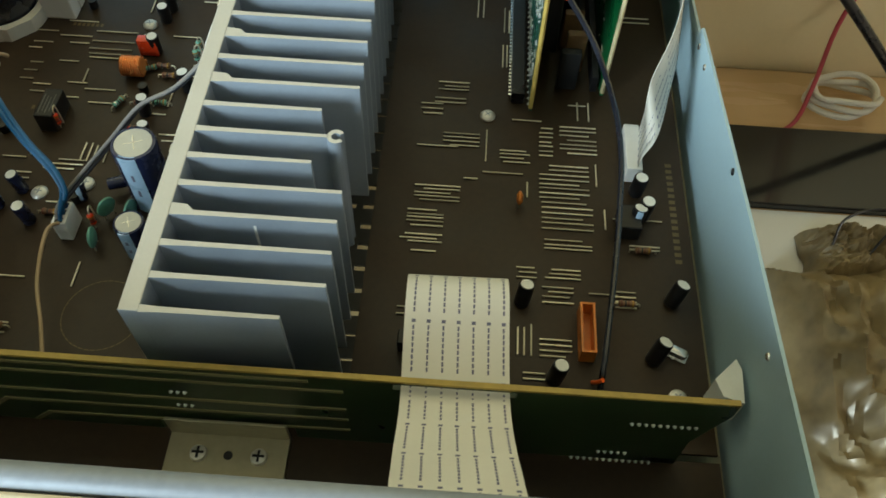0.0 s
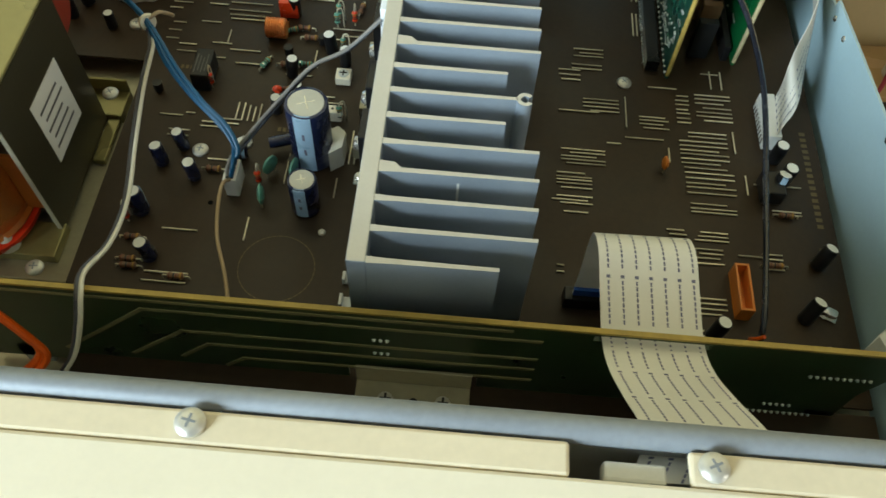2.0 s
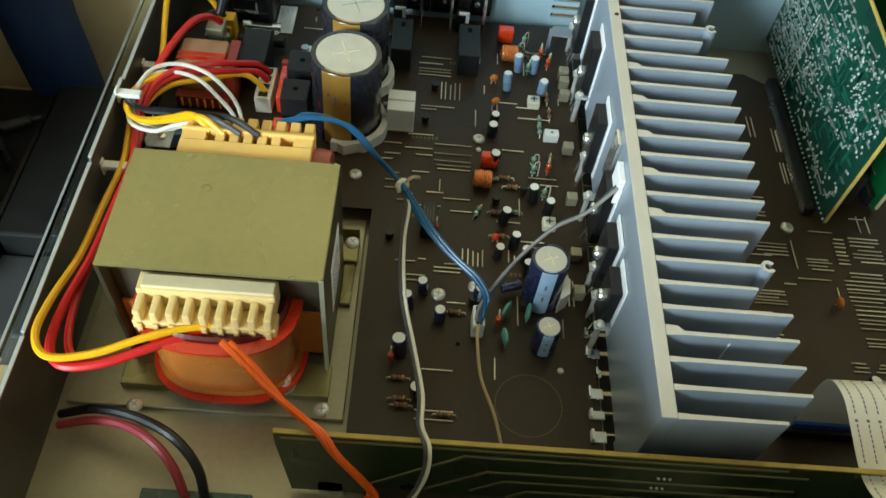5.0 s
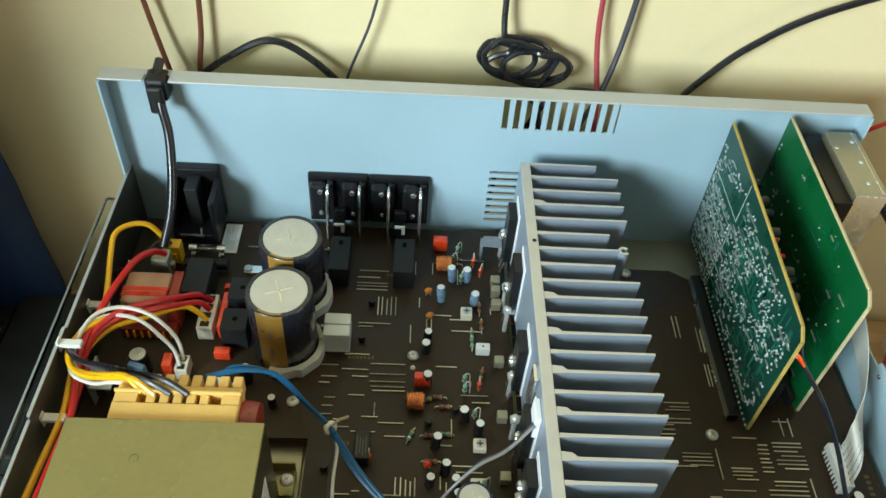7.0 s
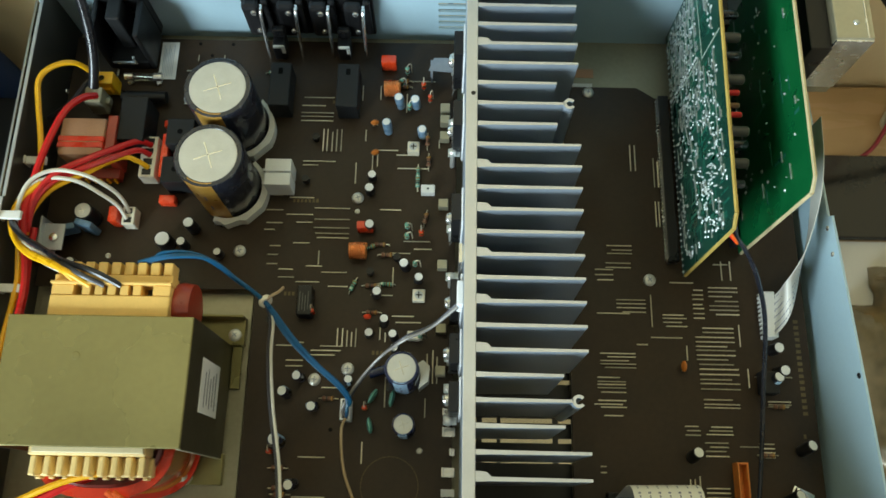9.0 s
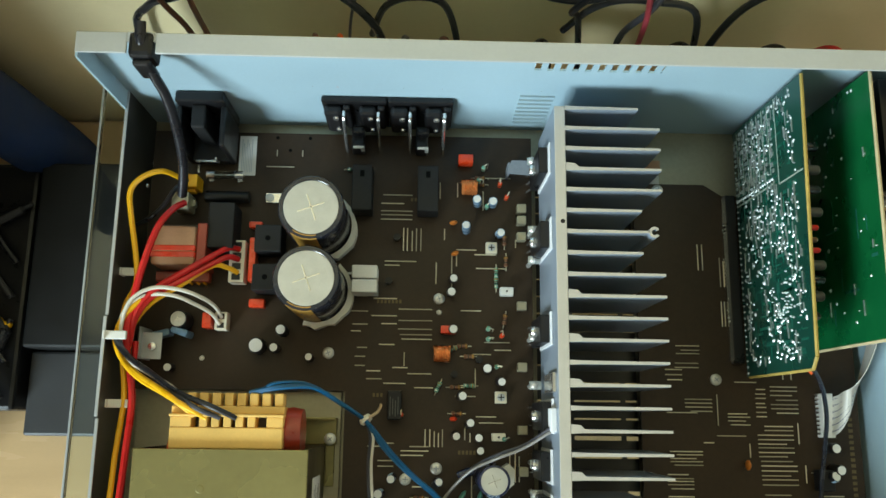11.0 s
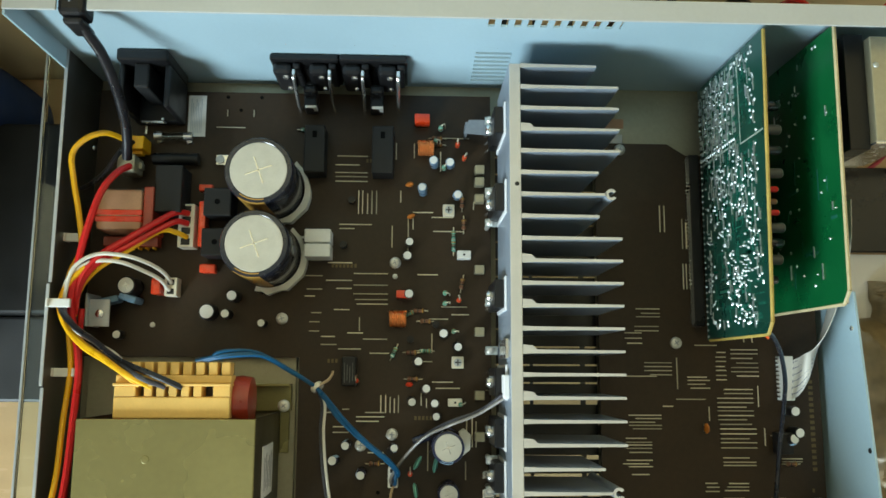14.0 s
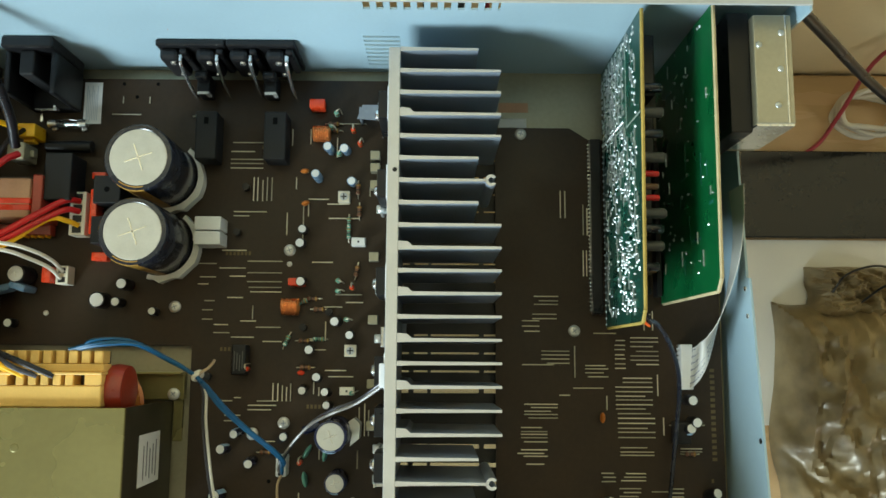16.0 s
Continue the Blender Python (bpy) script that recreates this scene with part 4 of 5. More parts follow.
part("housing", B(-3, 3, 244, 346, 0, 6, 0.4), BLACK, strip)
bm = bmesh.new()
for k in range(44):
    box(bm, -4.2, -3, 246 + k * 2.25, 247 + k * 2.25, 0.2, 3)
tagged(part("pin_strip", bm, BRIGHT, strip), kind="stuff")
strip2 = thing("board_connector", 62, 0, 0, "black strip of pins under the upright board", "connector")
part("housing", B(-4, -0.9, 254, 340, 0, 9, 0.4), BLACK, strip2)

tuner = thing("tuner_module", 93, 357, 0, "silver metal tuner box on the back panel", "tuner")
part("case", B(-8.4, 10, -27, 27, 42, 95, 0.6), FLOORPLATE, tuner, "yellowed bright metal case")
part("side_cover", B(-19, -8.6, -30, 30, 36, 90, 0.6), BLACK, tuner, "black side")
part("lid_seam", B(6.6, 7.1, -26.8, 26.8, 95, 95.5), BRIGHT, tuner, "bright folded seam")
part("front_plate", B(-8.2, 9.8, -28, -27, 50, 94), BRIGHT, tuner, "bright end plate")
for x, y in ((2, -18), (4, 0), (-6, 12), (5, 18)):
    part("solder_spot", lathe(bmesh.new(), [(1.6, 0), (1.2, 0.5), (0, 0.7)], 10, tip(x=x, y=y, z=95)), SOLDER, tuner)
part("support", B(-10, 8, 20, 34, 8, 42), ZINC, tuner)

# ---- parts on the boards ----
def elcap(x, y, r, h, sleeve, stripe=None, turn=-100, lean=0.0, label="small black electrolytic capacitor with a bright top", group="small electrolytic capacitors", lean_to=0.0):
    """An aluminium can in a shrunk sleeve, with its rolled rim, scored top and printed stripe."""
    c = thing("capacitor", x, y, 0, label, "capacitor", group)
    m = pose(0, 0, 0, 0, lean, lean_to)
    seg = 32 if r > 7 else 18
    part("sleeve", turned(lathe(bmesh.new(), [(r * 0.9, 0.3), (r, 1.0), (r * 1.0, h * 0.10), (r * 0.965, h * 0.13), (r, h * 0.16), (r, h - 0.9), (r * 0.97, h - 0.2), (r * 0.86, h + 0.05), (r * 0.84, h - 0.25), (0, h - 0.25)], seg), m), sleeve, c, "", True)
    top = lathe(bmesh.new(), [(r * 0.84, h - 0.24), (r * 0.82, h - 0.05), (0, h)], seg)
    part("top", turned(top, m), CAPTOP if r > 5 else WHITE, c, "bright can top")
    if r > 5:
        bm = bmesh.new()
        for a in (20, 110):
            turned_box = B(-r * 0.42, r * 0.42, -r * 0.018, r * 0.018, h - 0.02, h + 0.12)
            turned(turned_box, tip(rz=a))
            me = bpy.data.meshes.new("score")
            turned_box.to_mesh(me)
            turned_box.free()
            bm.from_mesh(me)
            bpy.data.meshes.remove(me)
        part("vent_score", turned(bm, m), BRIGHT, c, "cross scored into the top")
    if stripe:
        bm = bmesh.new()
        n, half = 8, 24
        rows = []
        for z in (1.5, h - 0.6):
            rows.append([bm.verts.new(((r + 0.08) * math.cos(radians(turn - half + 2 * half * k / n)) * K, (r + 0.08) * math.sin(radians(turn - half + 2 * half * k / n)) * K, z * K)) for k in range(n + 1)])
        rim = [bm.verts.new((r * 0.87 * math.cos(radians(turn - half + 2 * half * k / n)) * K, r * 0.87 * math.sin(radians(turn - half + 2 * half * k / n)) * K, (h + 0.12) * K)) for k in range(n + 1)]
        for a, b in ((rows[0], rows[1]), (rows[1], rim)):
            for k in range(n):
                bm.faces.new((a[k], a[k + 1], b[k + 1], b[k]))
        st = part("stripe", turned(bm, m), stripe, c, "printed polarity stripe", True)
        if r > 5:
            for z in (h * 0.35, h * 0.62):
                part("minus_mark", turned(B(r + 0.1, r + 0.2, -0.5, 0.5, z, z + h * 0.1), m @ tip(rz=turn)), INK, st)
    return c


for x, y in ((-223.6, 322), (-224.5, 282.8)):
    elcap(x, y, 18, 51, SLATE, GOLD, -102, label="big dark blue reservoir capacitor with a gold stripe and pale top", group="reservoir capacitors")
    bm = bmesh.new()
    prism(bm, [(21.8 * math.cos(radians(a)) * (1 + 0.05 * math.sin(a * 3.1)), 21.8 * math.sin(radians(a)) * (1 + 0.05 * math.cos(a * 2.3))) for a in range(-110, 60, 10)] + [(18.7 * math.cos(radians(a)), 18.7 * math.sin(radians(a))) for a in range(50, -111, -10)], 0, 7)
    single("glue_bead", bm, GLUE, x, y, 0, "white glue bead at the foot of a big capacitor", "glue", "glue beads")
elcap(-122, 177.6, 8.6, 34, NAVY, PALEBLUE, -95, label="tall blue electrolytic capacitor with a pale blue stripe", group="blue capacitors")
elcap(-121, 151.6, 5.8, 19, NAVY, PALEBLUE, -95, label="medium blue electrolytic capacitor with a pale blue stripe", group="blue capacitors")
single("glue_bead", prism(bmesh.new(), [(8, -7), (13, -3), (13.5, 5), (10, 8), (7, 6), (9, 0)], 0, 12), GLUE, -122, 177.6, 0, "white glue bead beside a blue capacitor", "glue", "glue beads")

for x, y, r, h in ((-177, 177, 2.6, 11), (-184, 168, 2.8, 11), (-169, 162, 2.7, 12), (-186, 143, 3.4, 13), (-177, 122, 2.8, 12), (-152, 175, 2.4, 10), (-129, 339, 2.7, 12), (-136, 322, 2.6, 12), (-116, 320, 2.6, 12), (-120, 339, 2.7, 12)):
    elcap(x, y, r, h, PALESLEEVE if y > 315 else NAVY, PALEBLUE, -95, 6, label="small blue electrolytic capacitor with a pale stripe", group="small blue capacitors", lean_to=(x * 7) % 360)
for x, y, r, h in ((-144, 292, 2.6, 10), (-145, 284, 2.8, 10), (-144, 262, 2.8, 11), (-123, 239, 2.8, 12), (-116, 232, 2.6, 11), (-139, 223, 2.7, 11), (-134, 207, 2.6, 11), (-142, 201, 2.5, 10), (-128, 199, 2.5, 11), (-127, 192, 2.4, 10)):
    elcap(x, y, r, h, BLACK, None, 0, 5, lean_to=(x * 13) % 360)
for x, y, r, h in ((-257, 250, 4.6, 12), (-247, 249, 2.7, 11), (-243, 259, 3.2, 14), (-227, 244, 2.4, 9), (-307, 237, 2.6, 9), (-301, 264, 5.2, 16)):
    elcap(x, y, r, h, BLACK, None)
for x, y, lt, ln in ((28, 139, 60, 14), (85, 143, 45, 22), (40, 108, 30, 10), (76, 118, 45, 25), (73, 178, 60, 16), (75, 196, 0, 4), (77, 184, 0, 4)):
    elcap(x, y, 3.0, 11, BLACK, PALEBLUE if y == 178 else None, 200, ln, label="small black electrolytic capacitor leaning on the second board", group="small electrolytic capacitors", lean_to=lt)


def resistor(x, y, a, kind, upright=False, length=6.5):
    """A dog-bone resistor with bands and leads, lying or standing."""
    colour, name = (TAN, "tan carbon film resistor with coloured bands") if kind == "tan" else ((TEAL, "green film resistor with coloured bands") if kind == "teal" else (REDP, "red-brown resistor on its leads"))
    t = thing("resistor", x, y, 0, name + (" standing on end" if upright else " lying flat"), "resistor", kind + " resistors", rz=a)
    m = tip(z=2.2) if upright else tip(0, 90, 0, -length / 2, 0, 1.8)
    body = lathe(bmesh.new(), [(0, 0), (0.9, 0.1), (1.35, 0.7), (1.3, 1.5), (1.05, 2.2), (1.05, length - 2.2), (1.3, length - 1.5), (1.35, length - 0.7), (0.9, length - 0.1), (0, length)], 12)
    part("body", turned(body, m), colour, t, "", True)
    for z, mm in ((1.1, BRIGHT if kind == "teal" else W_BRN), (length * 0.42, W_BLK), (length * 0.58, W_BRN), (length - 1.1, GOLD)):
        rr = 1.42 if z in (1.1, length - 1.1) else 1.12
        part("band", turned(lathe(bmesh.new(), [(rr, z - 0.3), (rr, z + 0.3)], 12), m), mm, t)
    if upright:
        part("lead", tube(bmesh.new(), [(0, 0, 2.2 + length), (0.6, 0, 4.4 + length), (2.6, 0, 4.0 + length), (3, 0, 0.1)], 0.35, 6, 4), TIN, t)
        part("lead", tube(bmesh.new(), [(0, 0, 0.1), (0, 0, 2.3)], 0.35, 6), TIN, t)
    else:
        for s in (-1, 1):
            part("lead", tube(bmesh.new(), [(s * length / 2, 0, 1.8), (s * (length / 2 + 1.6), 0, 1.7), (s * (length / 2 + 2), 0, 0.1)], 0.33, 6, 3), TIN, t)
    return t


for x, y, a in ((-128, 355, 0), (-128, 351, 0), (-113, 316, 90), (-142, 228, 0), (-141, 213, 0), (-138, 252, 0), (-162, 166, 0)):
    resistor(x, y, a, "tan")
for x, y, a in ((-186, 130, 0), (-185, 120, 0), (-184, 117, 0), (-165, 114, 0), (-134, 246, 0), (76, 166, 0), (68, 141, 0), (-112, 303, 90), (-113, 268, 80)):
    resistor(x, y, a, "tan")
for x, y, a, up in ((-126, 360, 30, True), (-129, 352, -20, True), (-124, 336, 40, True), (-118, 290, 90, False), (-118, 296, 90, False), (-144, 250, 20, False), (-152, 228, 65, False), (-134, 229, 0, False), (-123, 256, 10, True), (-123, 262, -20, True), (-114, 199, 20, True), (-118, 240, 0, True), (-206, 359, 0, False)):
    resistor(x, y, a, "teal", up)
for x, y, a in ((-142, 161, 90), (-190, 138, 90), (-173, 212, 90), (-115, 258, 90), (-112, 342, 60), (-116, 350, 90)):
    resistor(x, y, a, "red", True)


def film_cap(x, y, w, d, h, material, label):
    return single("film_capacitor", B(-w / 2, w / 2, -d / 2, d / 2, 0.4, h, 0.7), material, x, y, 0, label, "capacitor", "film capacitors", smooth=True)


film_cap(-137, 365, 9, 5.5, 10, REDP, "red box film capacitor on the main board")
film_cap(-146.5, 261, 9, 4.5, 9.5, REDP, "red box film capacitor on the main board")
film_cap(-286, 264, 5, 9, 12, REDP, "red box film capacitor near the wire bundle")
film_cap(-262, 300, 4, 26, 12, REDP, "long red film capacitor behind a black block")
film_cap(-259, 275, 9, 5, 7, REDP, "red box film capacitor at the foot of a big can")
film_cap(-262, 322, 8, 4, 7, REDP, "red box film capacitor beside a black block")


def choke(x, y, a):
    """A coil of thick enamelled wire, turn by turn, with its two ends."""
    t = thing("choke_coil", x, y, 0, "bright copper wire choke coil on the main board", "coil", "choke coils", rz=a)
    pts = []
    for k in range(9 * 12 + 1):
        an = 2 * math.pi * k / 12
        pts.append((-4.6 + 9.2 * k / 108, 4.4 * math.cos(an), 5.2 + 4.4 * math.sin(an)))
    part("winding", tube(bmesh.new(), pts, 0.56, 6, 1), COPPER, t, "", True)
    part("core", lathe(bmesh.new(), [(3.7, -4.8), (3.7, 4.8)], 16, tip(0, 90, 0, 0, 0, 5.2)), ORANGEP, t)
    for s in (-1, 1):
        part("end_wire", tube(bmesh.new(), [(s * 4.7, 3.8, 4), (s * 4.9, 4.4, 0.1)], 0.5, 6), COPPER, t)


choke(-134.5, 348, 0)
choke(-150, 247, 0)


def trimmer(x, y):
    t = thing("trimmer", x, y, 0, "small white square trimmer with a cross slot", "trimmer", "trimmers")
    part("base", B(-3.4, 3.4, -3.4, 3.4, 0.2, 4.4, 0.4), IVORY, t)
    part("rotor", lathe(bmesh.new(), [(2.3, 4.4), (2.3, 5), (0, 5)], 16), ZINC, t)
    part("slot", box(B(-1.7, 1.7, -0.35, 0.35, 5, 5.15), -0.35, 0.35, -1.7, 1.7, 5.01, 5.16), BLACK, t)


trimmer(-121, 311)
trimmer(-115.5, 222.5)


def pin_header(x, y, w, d, h, n, material, label, along_y=True, group="white wire connectors"):
    """A plug housing with recessed ways."""
    t = thing("connector", x, y, 0, label, "connector", group)
    part("housing", B(-w / 2, w / 2, -d / 2, d / 2, 0, h, 0.5), material, t)
    for i in range(n):
        u = (i + 0.5) / n - 0.5
        px, py = (0, u * d) if along_y else (u * w, 0)
        q = (min(w, d) if n > 1 else 2) * 0.28
        s = min(q, (d if along_y else w) / n * 0.3)
        part("way", B(px - (q if along_y else s), px + (q if along_y else s), py - (s if along_y else q), py + (s if along_y else q), h - 0.3, h + 0.1), BLACK, t)
    return t


pin_header(-271, 299, 9, 25, 11, 4, IVORY, "cream four-way connector with red wires")
pin_header(-278.4, 264, 7, 10.5, 9, 2, IVORY, "cream small connector with white wires")
pin_header(-151.5, 159.5, 5.5, 11, 11, 3, WHITE, "white connector with blue wires plugged in")
pin_header(-112, 284.5, 8, 5, 6, 1, WHITE, "white rectangular part with a dark window", False)
pin_header(-117, 200, 8, 4.5, 6, 1, IVORY, "cream rectangular part with a dark window", False)
for dy in (-4.2, 4.2):
    single("ceramic_block", box(B(-7.4, 7.4, -3.8, 3.8, 0, 16, 0.6), -10, -7, -0.6, 0.6, 8, 9), WHITE, -195.8, 289 + dy, 0, "white ceramic block resistor beside the big capacitors", "resistor", "ceramic blocks")


def black_block(x0, x1, y0, y1, h, label, category, dot=True, material=DGREY):
    t = thing(category.replace(" ", "_"), (x0 + x1) / 2, (y0 + y1) / 2, 0, label, category, "black blocks")
    w, d = (x1 - x0) / 2, (y1 - y0) / 2
    part("case", B(-w, w, -d, d, 0.3, h, 0.7), material, t)
    if dot:
        part("recess", B(-1.3, 1.3, d * 0.6 - 2, d * 0.6 + 2, h, h + 0.06) if d > 10 else lathe(bmesh.new(), [(1.6, h), (1.6, h + 0.05), (0, h + 0.05)], 14), VOID, t, "dark moulded recess")
    for sx in (-0.7, 0.7):
        for sy in (-0.8, 0.8):
            part("pin", B(w * sx - 0.4, w * sx + 0.4, d * sy - 0.2, d * sy + 0.2, -0.2, 0.6), TIN, t)


black_block(-205, -193, 330, 358, 16, "dark grey speaker relay standing before the terminals", "relay")
black_block(-166, -153.5, 330, 358, 16, "dark grey speaker relay standing before the terminals", "relay")
black_block(-260, -244.6, 303.6, 319.6, 18, "dark grey block with a round recess", "relay")
black_block(-260.3, -245.5, 280.8, 296.4, 18, "dark grey block with a round recess", "relay")
black_block(-287, -272, 305, 332, 20, "tall dark grey relay near the fuse", "relay", False)
black_block(-181, -173, 209, 225.5, 10, "black relay with worn printing on the main board", "relay", False, BLACK)
bm = bmesh.new()
for k in range(4):
    box(bm, -2.6 + 1.5 * k, -2.1 + 1.5 * k, -6 + k % 2, 5 - (k % 3), 0, 0.12)
single("printed_marks", bm, LEADGREY, -177, 217, 10.05, "worn grey printed bars on the black relay", "print", "", "stuff")
black_block(66, 75, 172, 184, 8, "black block on the second board", "relay", False, BLACK)

outlet = thing("mains_outlet", -291, 375, 0, "black mains socket body on the back panel", "socket")
part("back", B(-14, 14, 10, 16.6, 0, 42, 1.2), BLACK, outlet)
for x in (-14, 11):
    part("cheek", B(x, x + 3, -14, 10, 0, 36, 1.0), BLACK, outlet)
part("rib", B(-5, 3, -4, 10, 0, 38, 1.0), DGREY, outlet)
part("sill", B(-11, 11, -14, 10, 0, 8, 0.6), BLACK, outlet)
part("contact", B(-9, 4, -15.4, -14.2, 8, 9.4), BRIGHT, outlet, "bright metal contact")
part("contact", B(4, 5.4, -15.4, -14.2, 8, 15), BRIGHT, outlet)
part("contact", B(-9, -7.8, -20, -15, 1, 2.2), BRIGHT, outlet)


def speaker_terminal(x):
    t = thing("speaker_terminal", x, 383, 0, "black speaker terminal block with bright clips", "terminal", "speaker terminals")
    part("plate", B(-19, 19, 5, 8.6, -1, 39, 1.0), BLACK, t)
    for sx in (-10, 10):
        part("barrel", B(sx - 7.6, sx + 3.0, -2, 5, 6, 36, 2.4), BLACK, t)
        part("barrel_hood", B(sx + 3.4, sx + 7.6, 1.5, 5, 4, 36, 1.2), BLACK, t)
        part("clip", tube(bmesh.new(), [(sx + 4, 1, 34), (sx + 4, -3.5, 33), (sx + 4, -7.5, 22), (sx + 4, -11, 8), (sx + 4.2, -12, 0.3)], 1.05, 8), BRIGHT, t, "bright bent contact rod")
        part("rivet", lathe(bmesh.new(), [(2, 0), (1.6, 1), (0, 1.2)], 10, tip(90, 0, 0, sx - 0.6, -2, 31)), BRIGHT, t)
        part("rivet", lathe(bmesh.new(), [(1.7, 0), (1.3, 0.9), (0, 1.1)], 10, tip(90, 0, 0, sx - 0.6, -2, 13)), BRIGHT, t)
    part("foot", turned(B(-3.2, 4.2, -14, -2, 0, 13, 1.0), tip(x=0.5)), BLACK, t)
    part("hood", B(-2.4, 5.4, -7, -2, 13, 20, 1.4), BLACK, t)
    part("lever", box(B(-1.6, 5.0, -14.6, -13.2, 13.6, 15.4, 0.3), 2.8, 5.0, -14.6, -13.2, 8, 15, 0.3), WHITE, t, "pale lever")


speaker_terminal(-203.5)
speaker_terminal(-165)

# fuse, label and the small parts by the mains inlet
fuse = thing("fuse", -282.5, 353, 0, "glass fuse between bright end caps", "fuse")
part("tube", lathe(bmesh.new(), [(2.2, -9), (2.2, 9)], 14, tip(0, 90, 0, 0, 0, 5)), GLASS, fuse)
part("element", tube(bmesh.new(), [(-9, 0, 5), (9, 0, 5)], 0.3, 6), BRIGHT, fuse)
for s in (-1, 1):
    part("cap", lathe(bmesh.new(), [(2.6, -2.4), (2.6, 2.4)], 14, tip(0, 90, 0, s * 8.6, 0, 5)), BRIGHT, fuse, "bright end cap")
    part("holder", B(s * 8.6 - 1.6, s * 8.6 + 1.6, -3.4, 3.4, 0, 3, 0.3), BRIGHT, fuse)
label = thing("warning_label", -270.8, 367, 0, "white printed label stuck on the board", "label")
part("paper", B(-5.2, 5.2, -12.6, 12.6, 0, 0.25), PAPER, label)
bm = bmesh.new()
for i in range(7):
    box(bm, -3.6 + i, -3.2 + i, -10.5, 10.5 - (i % 3) * 2.5, 0.25, 0.3)
tagged(part("print", bm, ZINC, label), kind="stuff")
term = thing("terminal_clip", -254, 340, 0, "bright screw terminal on the board", "terminal")
part("plate", B(-4, 7, -3, 3, 0.2, 2, 0.3), BRIGHT, term)
part("screw", lathe(bmesh.new(), [(2.6, 2), (2.4, 3.2), (0, 3.4)], 16, tip(x=-1.5)), ZINC, term)
single("sleeve_tube", lathe(bmesh.new(), [(3.4, -13), (3.4, 13)], 16, tip(0, 90, 0, 0, 0, 6)), BLACK, -280, 339, 0, "glossy black insulating sleeve", "sleeve", smooth=True)
single("plug", box(B(-5, 5, -4, 4, 0, 14, 0.6), -3, 3, -6, -4, 4, 10, 0.4), W_YEL, -301, 346, 2, "yellow push-on plug at the mains inlet", "connector")
single("wire_nut", box(B(-5, 5, -5, 5, 0, 16, 1.0), -7, 7, -2, 2, 4, 9, 0.6), FLOORPLATE, -304, 333, 4, "yellowed terminal holding mains wires", "connector")

small = thing("small_transformer", -303.5, 305, 0, "small standby transformer with red tape bands and tan top", "transformer")
part("core", B(-15, 16, -8, 13, 0, 20, 0.6), CORE, small)
part("bobbin", B(-14, 11, -11, 12, 1, 23, 2.0), WRAP, small, "tan paper wrapped bobbin", True)
for y0, y1 in ((-6.6, -3.2), (-2.8, 0.4)):
    part("tape_band", B(-14.3, 11.3, y0, y1, 1, 23.4, 0.6), REDCOIL, small, "red tape band")
part("flange", B(11.4, 17, -12, 14, 0, 22, 0.8), BROWNRED, small, "dark red side flange")
part("terminal_bar", B(-15, 16, -18, -12, 0, 7, 0.6), BROWNRED, small, "dark red terminal bar")
for k in range(7):
    part("pin", B(-12 + 4.1 * k, -11 + 4.1 * k, -19.2, -18, 0.5, 6, 0.2), W_YEL, small, "tan solder pin")
reg = thing("regulator", -320, 250, 0, "voltage regulator on a bright folded metal plate", "regulator")
part("plate", B(-1, 0, -9, 9, 0, 20, 0.2), ZINC, reg)
part("tab", B(0, 11, -9, 6, 15, 16, 0.2), ZINC, reg)
part("body", B(0, 5, -5, 5, 2, 13, 0.5), BLACK, reg)
part("screw", lathe(bmesh.new(), [(2.6, 16), (2.2, 17.4), (0, 17.6)], 14, tip(x=6, y=-2)), BRIGHT, reg)


def disc_cap(x, y, r, a, material, label, tilt=90):
    t = thing("disc_capacitor", x, y, 0, label, "capacitor", "disc capacitors", rz=a)
    part("disc", turned(lathe(bmesh.new(), [(0, -1.3), (r * 0.6, -1.2), (r, -0.4), (r, 0.4), (r * 0.6, 1.2), (0, 1.3)], 20), tip(tilt, 0, 0, 0, 0, r * math.sin(radians(tilt)) + 2)), material, t, "", True)
    for s in (-0.5, 0.5):
        part("lead", tube(bmesh.new(), [(s * r, 0, 3), (s * r * 1.1, 0, 0.1)], 0.3, 6), TIN, t)


disc_cap(26.5, 186, 2.9, 90, ORANGE, "small orange disc capacitor on the second board")
for x, y, w, h, turn in ((-300, 257, 10, 16, -18), (-312, 256, 11, 11, 14)):
    cap = thing("film_capacitor", x, y, 0, "steel blue flat film capacitor standing by the wire bundle", "capacitor", "blue film capacitors", rz=turn)
    part("body", B(-w / 2, w / 2, -2, 2, 1.2, h, 1.2), STEELBLUE, cap, "", True)
    for k in (-3, 3):
        part("lead", tube(bmesh.new(), [(k, 0, 1.6), (k, 0, 0.1)], 0.35, 6), TIN, cap)
disc_cap(-144, 326, 2.4, 10, ORANGE, "small orange disc capacitor on the main board")
disc_cap(-143, 307, 2.4, 20, ORANGE, "small orange disc capacitor on the main board")
disc_cap(-143, 210, 2.2, 0, REDP, "small red disc capacitor on the main board")
disc_cap(-138, 167, 4.2, 60, TEAL, "dark green film capacitor by the blue wires")
disc_cap(-128, 166, 4.4, 80, TEAL, "dark green film capacitor by a tall can")
disc_cap(-139, 152, 4.2, 100, TEAL, "dark green film capacitor by the blue wires")
single("crystal", box(B(-5, 5, -2, 2, 0.5, 4, 1.4), -5.4, 5.4, -2.3, 2.3, 0.2, 0.8, 0.2), BRIGHT, 84, 122, 0, "oval bright metal quartz can", "crystal", rz=-25, smooth=True)
